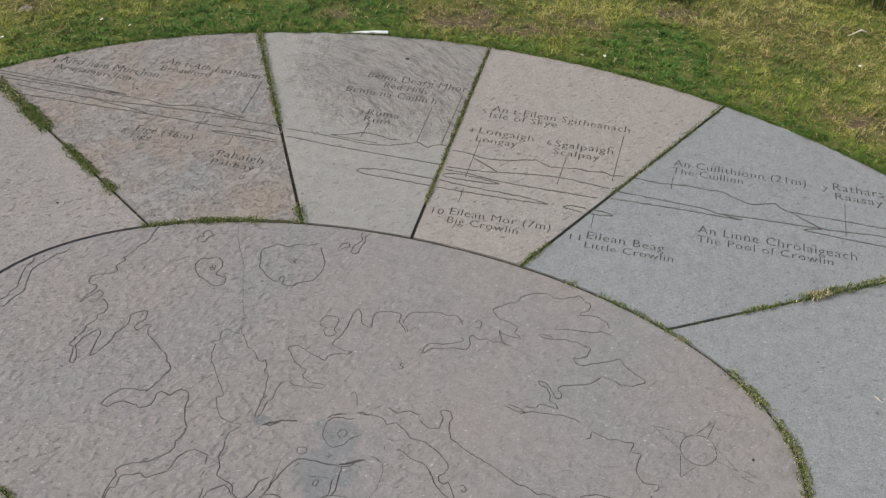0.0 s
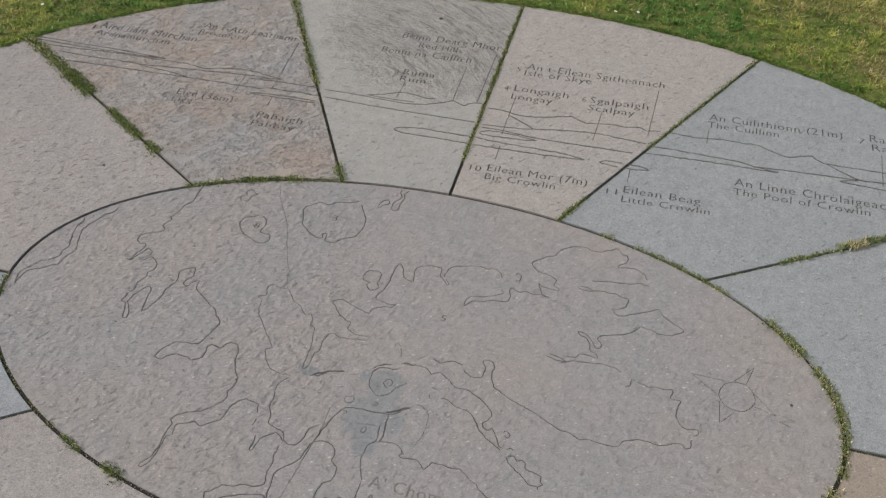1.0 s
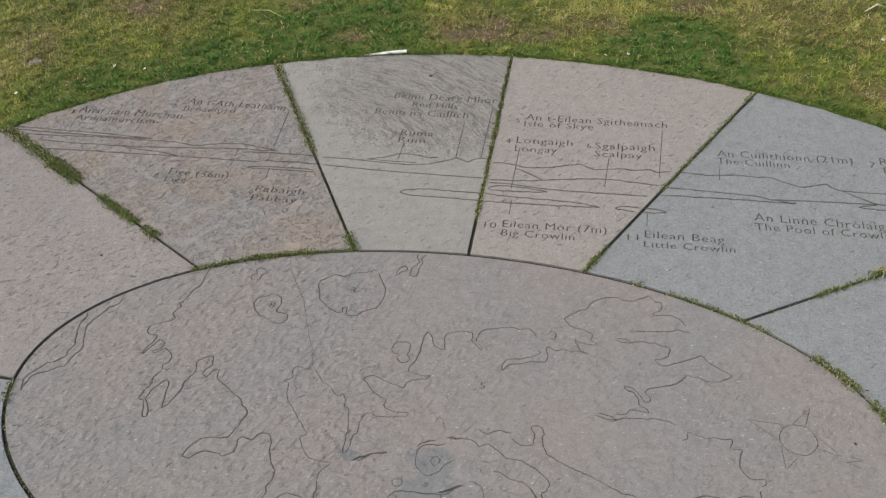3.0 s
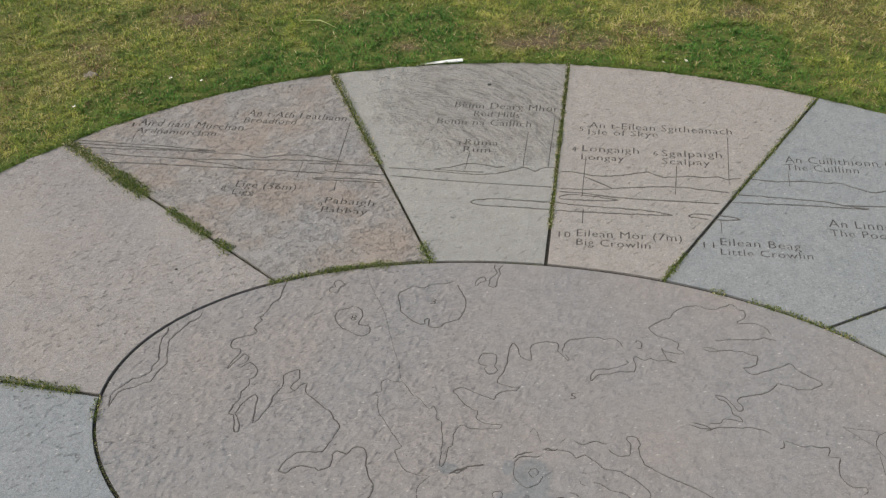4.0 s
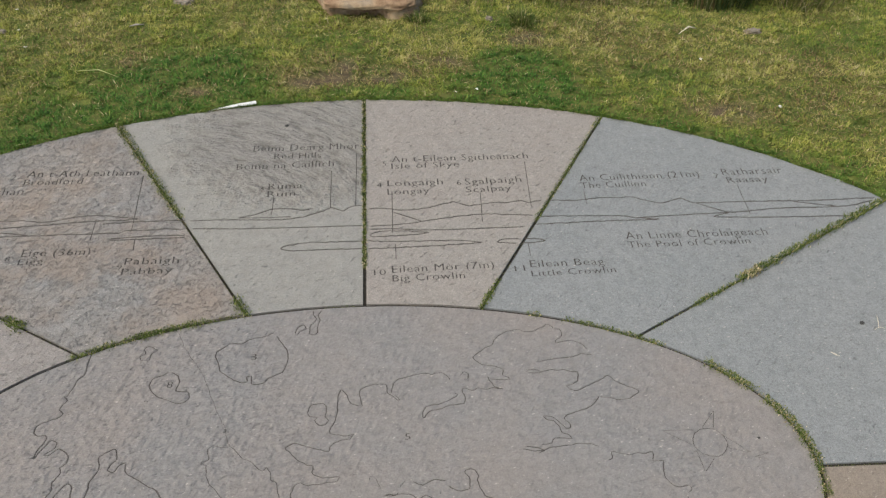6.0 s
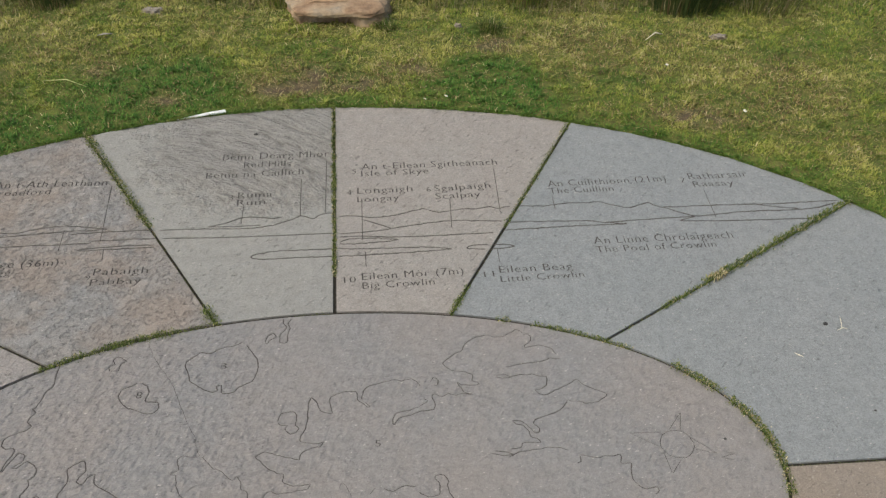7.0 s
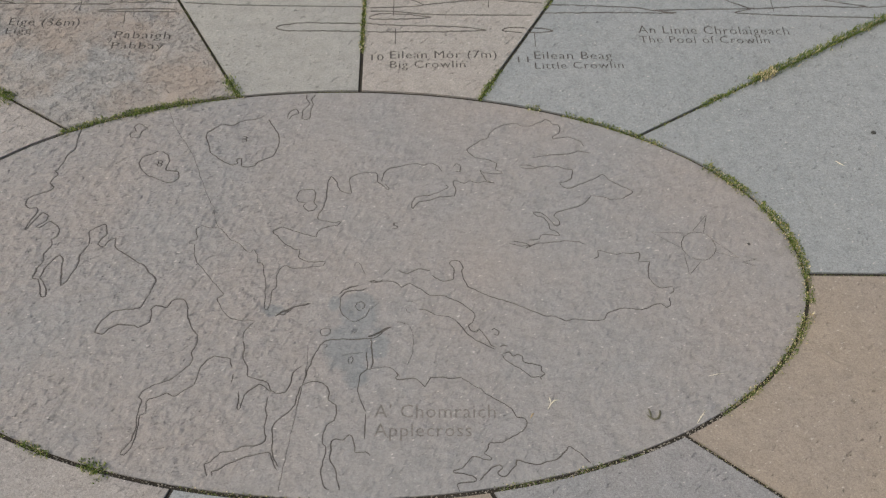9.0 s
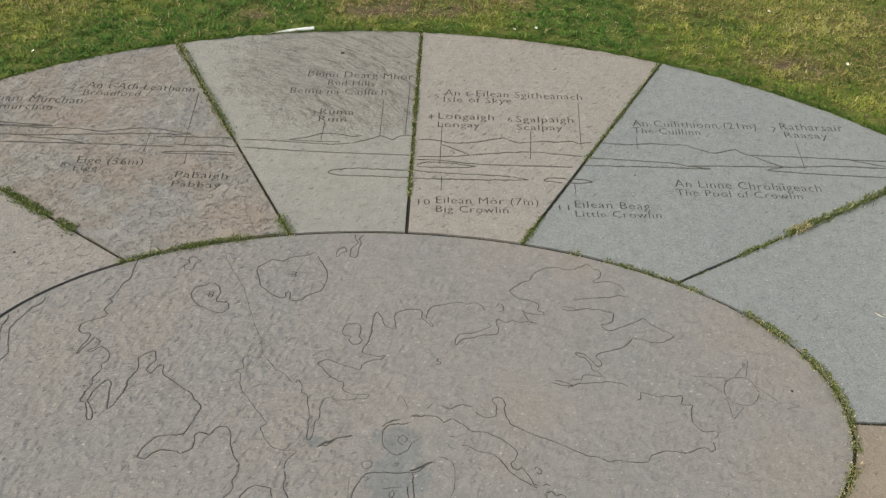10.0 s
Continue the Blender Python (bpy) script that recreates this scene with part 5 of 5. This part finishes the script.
def joint_moss():
    rng = np.random.default_rng(9)
    st = []
    # joint at the left of the riven brown flag: heavy cushions, then bare near the oval
    growth(joint_way(5, 0.29, 0.46), 0.027, 0.011, 9000, 0.03, rng, st, 0.2)
    growth(joint_way(5, 0.58, 0.72), 0.038, 0.012, 11000, 0.03, rng, st, 0.12)
    growth(joint_way(5, 0.19, 0.25), 0.028, 0.011, 9000, 0.03, rng, st, 0.15)
    growth(joint_way(5, 0.70, 1.0), 0.034, 0.011, 10000, 0.22, rng, st, 0.3)
    growth(joint_way(5, 0.46, 0.58), 0.008, 0.006, 900, 0.1, rng, st)
    growth(joint_way(5, 0.0, 0.19), 0.006, 0.005, 500, 0.1, rng, st)
    # between brown and pale flags
    growth(joint_way(4, 0.45, 1.0), 0.024, 0.011, 4800, 0.18, rng, st, 0.4)
    growth(joint_way(4, 0.0, 0.07), 0.026, 0.011, 4200, 0.03, rng, st, 0.2)
    growth(joint_way(4, 0.10, 0.45), 0.005, 0.005, 900, 0.2, rng, st)
    # straight joint ahead
    growth(joint_way(3, 0.15, 1.0), 0.0105, 0.009, 5200, 0.2, rng, st, 0.45)
    # between beige and blue flags
    growth(joint_way(2, 0.40, 1.0), 0.012, 0.009, 2900, 0.12, rng, st, 0.55)
    growth(joint_way(2, 0.0, 0.12), 0.014, 0.010, 3400, 0.05, rng, st, 0.2)
    growth(joint_way(2, 0.12, 0.4), 0.004, 0.004, 500, 0.1, rng, st)
    # grassy joint across the blue flags
    growth(joint_way(1, 0.36, 1.0), 0.020, 0.020, 3600, 0.10, rng, st, 0.45)
    growth(joint_way(1, 0.20, 0.36), 0.012, 0.013, 3200, 0.10, rng, st, 0.5)
    growth(joint_way(1, 0.385, 0.44), 0.020, 0.020, 3400, 0.97, rng, st, 0.1)
    growth(joint_way(1, 0.05, 0.20), 0.007, 0.009, 1300, 0.1, rng, st, 0.7)
    growth(joint_way(0, 0.0, 0.5), 0.005, 0.004, 900, 0.1, rng, st)
    growth(joint_way(6, 0.06, 0.5), 0.020, 0.012, 4200, 0.05, rng, st, 0.3)
    growth(joint_way(7, 0.0, 0.2), 0.006, 0.006, 900, 0.3, rng, st)
    growth(joint_way(11, 0.02, 0.4), 0.006, 0.004, 900, 0.5, rng, st, 0.7)
    # round the oval
    growth(arc_way(-0.700, 0.340, -0.500, 0.430), 0.018, 0.010, 4600, 0.08, rng, st, 0.35)
    growth(arc_way(-0.560, 0.410, -0.400, 0.455), 0.020, 0.010, 4400, 0.06, rng, st, 0.25)
    growth(arc_way(-0.400, 0.455, -0.290, 0.480), 0.012, 0.008, 2600, 0.1, rng, st)
    growth(arc_way(-0.130, 0.500, -0.020, 0.505), 0.006, 0.005, 1500, 0.1, rng, st)
    growth(arc_way(0.390, 0.462, 0.415, 0.455), 0.016, 0.009, 4000, 0.1, rng, st, 0.2)
    growth(arc_way(0.470, 0.440, 0.690, 0.350), 0.013, 0.009, 4200, 0.1, rng, st, 0.35)
    growth(arc_way(0.690, 0.350, 0.780, 0.300), 0.006, 0.006, 900, 0.1, rng, st)
    growth(arc_way(0.790, 0.297, 0.875, 0.222), 0.021, 0.010, 6600, 0.18, rng, st, 0.4)
    growth(arc_way(0.893, 0.200, 0.970, 0.030), 0.022, 0.010, 7400, 0.22, rng, st, 0.35)
    growth(arc_way(0.971, 0.030, 0.968, -0.060), 0.018, 0.009, 4600, 0.2, rng, st, 0.6)
    growth(arc_way(0.964, -0.085, 0.900, -0.200), 0.022, 0.009, 6000, 0.3, rng, st, 0.45)
    growth(arc_way(0.900, -0.200, 0.760, -0.310), 0.014, 0.008, 4000, 0.3, rng, st, 0.7)
    growth(arc_way(0.600, -0.395, 0.320, -0.475), 0.010, 0.006, 2400, 0.2, rng, st, 0.6)
    growth(arc_way(-0.020, -0.500, -0.250, -0.485), 0.009, 0.006, 1600, 0.3, rng, st, 0.8)
    growth(arc_way(-0.390, -0.455, -0.440, -0.445), 0.022, 0.011, 5200, 0.05, rng, st, 0.2)
    growth(arc_way(-0.500, -0.430, -0.560, -0.410), 0.015, 0.009, 3800, 0.1, rng, st, 0.3)
    growth(arc_way(-0.560, -0.410, -0.930, -0.140), 0.009, 0.007, 1500, 0.2, rng, st, 0.8)
    growth(arc_way(-0.930, -0.120, -0.955, -0.060), 0.016, 0.009, 3600, 0.1, rng, st, 0.3)
    a = np.array(st)
    blades("joint_moss", LUSH, a[:, :3], a[:, 7], a[:, 3], a[:, 4], a[:, 5], a[:, 6], "bright green moss and grass growing in the stone joints", "moss")


joint_moss()


def grit():
    rng = np.random.default_rng(12)
    verts, faces = [], []
    ways = [(arc_way(0.80, -0.280, 0.300, -0.480), 260), (joint_way(11, 0.0, 0.5), 120), (arc_way(0.30, -0.48, -0.56, -0.41), 240), (arc_way(0.70, 0.35, 0.97, 0.05), 60)]
    for way, n in ways:
        for q in along(way, n):
            r = rng.uniform(0.0008, 0.0024)
            c = np.array((*(q + rng.normal(0, 0.0035, 2)), -0.0045 + rng.uniform(0, 0.003)))
            b = len(verts)
            for d in ((1, 0, 0), (-1, 0, 0), (0, 1, 0), (0, -1, 0), (0, 0, 1), (0, 0, -1)):
                verts.append(tuple(c + r * np.array(d) * rng.uniform(0.6, 1.2)))
            for f in ((0, 2, 4), (2, 1, 4), (1, 3, 4), (3, 0, 4), (2, 0, 5), (1, 2, 5), (3, 1, 5), (0, 3, 5)):
                faces.append([b + k for k in f])
    tagged(from_lists("joint_grit", verts, faces, plain("grit", (0.30, 0.27, 0.23), 0.9, 300.0, 0.5)), "fine pale grit lying in the joints", "grit", kind="stuff")


grit()

# ---- boulder ----
def boulder_stone():
    m, n, l, p = material("boulder_sandstone")
    tex = n.new("ShaderNodeTexCoord")
    mp = n.new("ShaderNodeMapping")
    mp.inputs["Scale"].default_value = (1, 1, 2.2)
    l.new(tex.outputs["Object"], mp.inputs[0])
    a = node(n, "TexNoise", Scale=9.0, Detail=6.0, Roughness=0.6)
    l.new(mp.outputs[0], a.inputs["Vector"])
    b = node(n, "TexNoise", Scale=60.0, Detail=6.0, Roughness=0.7)
    l.new(tex.outputs["Object"], b.inputs["Vector"])
    col = ramp(n, l, a.outputs["Fac"], [(0.3, (0.20, 0.12, 0.070)), (0.44, (0.35, 0.230, 0.140)), (0.58, (0.41, 0.305, 0.200)), (0.72, (0.29, 0.250, 0.205))])
    col = mix(n, l, "MULTIPLY", 0.9, col, ramp(n, l, b.outputs["Fac"], [(0.3, grey(0.65)), (0.7, grey(1.2))]))
    l.new(col, p.inputs["Base Color"])
    p.inputs["Roughness"].default_value = 0.9
    bump = node(n, "Bump", Strength=0.7, Distance=0.008)
    l.new(b.outputs["Fac"], bump.inputs["Height"])
    l.new(bump.outputs[0], p.inputs["Normal"])
    return m


def lump(cx, cy, cz, sx, sy, sz, square, seed, rough=0.12, bm=None, undercut=0.0):
    bm = bm or bmesh.new()
    made = bmesh.ops.create_icosphere(bm, subdivisions=5, radius=1.0)["verts"]
    for v in made:
        d = v.co.normalized()
        k = (abs(d.x) ** square + abs(d.y) ** square + abs(d.z) ** square) ** (-1 / square)
        q = d * k
        q *= 1 + rough * noise.noise(d * 1.7 + Vector((seed, 0, 0))) + rough * 0.45 * noise.noise(d * 5 + Vector((0, seed, 0)))
        layer = math.sin(q.z * 9 + 2.0 * noise.noise(Vector((q.x * 2, q.y * 2, seed))))
        q.x *= 1 + 0.025 * layer
        q.y *= 1 + 0.06 * layer
        if undercut and q.y < 0 and q.x < 0.25:
            q.y *= 1 - undercut * max(0.0, min(1.0, (-q.z - 0.05) * 2.0)) * min(1.0, (0.25 - q.x) * 3)
        v.co = (cx + q.x * sx, cy + q.y * sy, cz + q.z * sz)
    for f in bm.faces:
        f.smooth = True
    return bm


def faceted(cx, cy, cz, sx, sy, sz, planes, seed, bm=None):
    """A block broken along planes (direction, distance), its edges worn, its face stepped where one layer sticks out."""
    bm = bm or bmesh.new()
    for v in bmesh.ops.create_icosphere(bm, subdivisions=6, radius=1.0)["verts"]:
        d = v.co.normalized()
        r = sum(max(0.0, d.dot(Vector(p).normalized()) / h) ** 22 for p, h in planes) ** (-1 / 22)
        q = d * r
        if q.y < 0:
            ledge = 0.30 + 0.22 * noise.noise(Vector((q.x * 2.6, seed, 0)))
            q.y *= 1 - 0.13 * max(0.0, min(1.0, (ledge - q.z) * 9)) * (0.5 + 0.5 * noise.noise(Vector((q.x * 3, 2.0, seed))) + 0.4)
            cave = 0.22 + 0.20 * noise.noise(Vector((q.x * 2.2, 7.0, seed))) + 0.10 * noise.noise(Vector((q.x * 9, 1.0, seed)))
            q.y *= 1 - 0.60 * max(0.0, min(1.0, (cave - q.z) * 5)) * max(0.0, min(1.0, (0.45 - q.x) * 4)) * max(0.0, min(1.0, (q.x + 0.90) * 5))
        q *= 1 + 0.06 * noise.noise(q * 2.0 + Vector((seed, 0, 0))) + 0.035 * noise.noise(q * 5 + Vector((0, seed, 0))) + 0.014 * noise.noise(q * 15)
        v.co = (cx + q.x * sx, cy + q.y * sy, cz + q.z * sz)
    for f in bm.faces:
        f.smooth = True
    return bm


bm = faceted(-0.050, 2.012, 0.021, 0.182, 0.080, 0.046,
             [((0.02, 0.06, 1), 0.84), ((0, 0, -1), 1.0), ((0, -1, 0.08), 0.92), ((-1, -0.15, -0.05), 0.94), ((-1, 0.1, 1.4), 0.98), ((1, -0.1, 0.05), 0.97),
              ((0.8, -0.7, 0.1), 1.10), ((0, 1, 0.2), 0.95), ((1, 0.1, 1.2), 1.18), ((-0.8, -0.7, 0.1), 1.08), ((0, -1, 1.3), 1.10)], 3.0)
bm = faceted(-0.080, 2.047, 0.055, 0.078, 0.048, 0.023, [((-0.1, -0.1, 1), 0.9), ((0, 0, -1), 1.0), ((0, -1, 0.6), 0.85), ((-1, 0, 0.8), 0.85), ((1, 0, 0.9), 0.85), ((0, 1, 0.4), 0.9)], 6.0, bm)
tagged(part("boulder", bm, boulder_stone()), "layered pinkish sandstone boulder lying on the grass", "boulder")

# ---- white plastic strip on the rim of the stones ----
bm = bmesh.new()
n = 14
for i in range(n + 1):
    t = i / n
    for x, y, z in ((-0.007, 0, 0), (0.007, 0, 0), (0.007, 0, 0.003), (0.003, 0, 0.006), (-0.003, 0, 0.006), (-0.007, 0, 0.003)):
        w = 0.25 + 0.75 * min(1.0, t * 1.6)
        bm.verts.new((t * 0.150, x * w, z * w + 0.0008 * math.sin(t * 3.0)))
bm.verts.ensure_lookup_table()
for i in range(n):
    for k in range(6):
        bm.faces.new([bm.verts[i * 6 + k], bm.verts[i * 6 + (k + 1) % 6], bm.verts[i * 6 + 6 + (k + 1) % 6], bm.verts[i * 6 + 6 + k]])
bm.faces.new([bm.verts[k] for k in range(6)][::-1])
bm.faces.new([bm.verts[n * 6 + k] for k in range(6)])
strip = part("plastic_strip", bm, plain("white_plastic", (0.80, 0.80, 0.78), 0.45, 40.0, 0.08))
strip.matrix_world = pose(-0.533, 1.352, 0.002, 0, 0, 17)
tagged(strip, "broken strip of white plastic lying at the stone rim", "plastic strip")


# ---- litter on the stones ----
def tube(name, ways, radius, mat, label, category, group=""):
    """Bent stems of round section: a list of ways in x, y, z."""
    bm = bmesh.new()
    for way in ways:
        p = [Vector(q) for q in way]
        rings = []
        for i, q in enumerate(p):
            d = (p[min(i + 1, len(p) - 1)] - p[max(i - 1, 0)]).normalized()
            side = d.cross(Vector((0, 0, 1))).normalized()
            up = side.cross(d)
            r = radius * (0.35 if i in (0, len(p) - 1) else 1.0)
            rings.append([bm.verts.new(q + r * (math.cos(a * math.pi / 3) * side + math.sin(a * math.pi / 3) * up)) for a in range(6)])
        for r0, r1 in zip(rings, rings[1:]):
            for k in range(6):
                f = bm.faces.new((r0[k], r0[(k + 1) % 6], r1[(k + 1) % 6], r1[k]))
                f.smooth = True
        bm.faces.new(rings[0][::-1])
        bm.faces.new(rings[-1])
    return tagged(part(name, bm, mat), label, category, group)


PALE_STRAW = plain("pale_straw", (0.62, 0.56, 0.44), 0.7, 120.0)
DARK_LEAF = plain("dark_dead_leaf", (0.09, 0.085, 0.05), 0.7, 120.0)
tube("straw", [[(0.414, -0.310, 0.001), (0.420, -0.299, 0.003), (0.427, -0.292, 0.005), (0.436, -0.289, 0.002)], [(0.420, -0.299, 0.003), (0.419, -0.290, 0.004), (0.417, -0.284, 0.002)]],
     0.0012, PALE_STRAW, "pale forked straw lying on the oval stone", "straw", "litter on the stones")
tube("straw", [[(0.697, -0.328, 0.001), (0.706, -0.315, 0.003), (0.718, -0.299, 0.001)], [(0.708, -0.313, 0.003), (0.714, -0.309, 0.002)]], 0.0014, PALE_STRAW,
     "pale straight straw near the edge of the oval stone", "straw", "litter on the stones")
tube("straw", [[(0.733, -0.227, 0.001), (0.748, -0.223, 0.002), (0.764, -0.220, 0.001)]], 0.0007, PALE_STRAW, "thin pale straw lying on the oval stone", "straw", "litter on the stones")
tube("straw", [[(1.231, 0.402, 0.001), (1.246, 0.408, 0.004), (1.260, 0.405, 0.001)], [(1.244, 0.409, 0.003), (1.248, 0.425, 0.006), (1.253, 0.446, 0.004)]], 0.0012, PALE_STRAW,
     "pale forked straw lying on the blue flag", "straw", "litter on the stones")
tube("straw", [[(1.100, 0.334, 0.001), (1.108, 0.326, 0.002), (1.118, 0.320, 0.001)]], 0.0016, PALE_STRAW, "short pale chip of straw on the blue flag", "straw", "litter on the stones")
tube("dead_leaf", [[(0.603, -0.313, 0.001), (0.609, -0.320, 0.003), (0.616, -0.324, 0.004), (0.624, -0.321, 0.004), (0.628, -0.312, 0.005), (0.629, -0.303, 0.002)],
                   [(0.611, -0.321, 0.003), (0.609, -0.311, 0.005), (0.607, -0.302, 0.003)]], 0.0022, DARK_LEAF, "dark curled dead leaf lying on the oval stone", "leaf", "litter on the stones")
tube("straw", [[(0.380, -0.329, 0.001), (0.384, -0.322, 0.002), (0.387, -0.318, 0.001)]], 0.0018, plain("brown_straw", (0.34, 0.25, 0.14), 0.8), "brown bit of straw on the oval stone", "straw", "litter on the stones")
PEBBLE = plain("dark_pebble", (0.035, 0.033, 0.03), 0.7, 200.0)
for x, y, r, where in ((-0.280, 1.268, 0.0050, "pale riven flag"), (1.209, 0.424, 0.0048, "blue flag"), (0.862, 0.092, 0.0026, "oval stone"), (1.228, 0.156, 0.0026, "blue flag"), (-0.946, 0.353, 0.0030, "pink buff flag")):
    tagged(part("pebble", lump(x, y, r * 0.45, r * 1.2, r, r * 0.7, 2.4, x * 9, 0.2), PEBBLE), "small dark pebble lying on the " + where, "pebble", "litter on the stones")

# ---- in the grass: daisies, stalks, flat stones ----
PETAL = plain("daisy_petal", (0.82, 0.82, 0.80), 0.6, 80.0, 0.05)
YOLK = plain("daisy_centre", (0.60, 0.42, 0.04), 0.7, 80.0, 0.1)
STEM = plain("daisy_stem", (0.07, 0.11, 0.03), 0.7, 80.0, 0.1)


def daisy():
    root = new("daisy")
    bm = bmesh.new()
    for k in range(13):
        a = 2 * math.pi * k / 13
        c, s = math.cos(a), math.sin(a)
        q = [(0.0015, -0.0006), (0.0042, -0.0011), (0.0060, 0.0), (0.0042, 0.0011), (0.0015, 0.0006)]
        bm.faces.new([bm.verts.new((x * c - y * s, x * s + y * c, 0.026 + 0.12 * x)) for x, y in q])
    part("petals", bm, PETAL, root, "white ring of petals")
    bm = bmesh.new()
    bmesh.ops.create_icosphere(bm, subdivisions=1, radius=0.0019, matrix=Matrix.Translation((0, 0, 0.0265)))
    part("flower_centre", bm, YOLK, root, "yellow centre")
    bm = bmesh.new()
    bmesh.ops.create_cone(bm, segments=6, radius1=0.0007, radius2=0.0005, depth=0.027, matrix=Matrix.Translation((0, 0, 0.0125)))
    part("stem", bm, STEM, root)
    return tagged(root, "small white daisy growing in the turf", "flower", "daisies in the turf")


first = daisy()
places = [(-1.22, 1.72), (-1.32, 1.98), (-1.20, 1.17), (-1.31, 1.17), (-1.56, 0.98), (1.27, 1.35), (0.31, 1.445), (1.08, 1.62), (0.24, 1.425), (-1.27, 1.83), (-1.512, 0.795)]
for k, (x, y) in enumerate(places):
    m = pose(x, y, ground_height(x, y), -14 + 9 * math.sin(k * 2.1), 8 * math.cos(k * 1.7), 40 * k)
    if k == 0:
        first.matrix_world = m
    else:
        copy_thing(first, m)
GREY_STONE = plain("grey_field_stone", (0.24, 0.205, 0.165), 0.9, 70.0, 0.35)
for x, y, rx, ry in ((-0.745, 2.07, 0.034, 0.020), (-1.34, 1.86, 0.013, 0.008), (1.33, 1.84, 0.028, 0.012), (0.385, 1.93, 0.012, 0.008), (-1.614, 1.175, 0.020, 0.013)):
    tagged(part("field_stone", lump(x, y, ground_height(x, y) + 0.003, rx, ry, 0.011, 2.6, x * 5, 0.45), GREY_STONE), "flat grey stone half sunk in the turf", "stone", "stones in the turf")
tube("bleached_stick", [[(-0.895, 1.868, 0.012), (-0.87, 1.872, 0.016), (-0.845, 1.878, 0.013)]], 0.0036, plain("bleached_wood", (0.34, 0.31, 0.27), 0.8), "short bleached stick lying in the turf", "stick")
tube("dry_stalk", [[(-1.00, 1.565, 0.018), (-0.92, 1.555, 0.028), (-0.85, 1.525, 0.018)]], 0.0018, plain("green_stalk", (0.38, 0.40, 0.16), 0.7), "long pale green stalk lying across the turf", "stalk")
tube("dry_stalk", [[(1.05, 1.80, 0.012), (1.09, 1.83, 0.024), (1.12, 1.835, 0.014)]], 0.0035, PALE_STRAW, "broad pale dead stalk lying in the turf", "stalk")
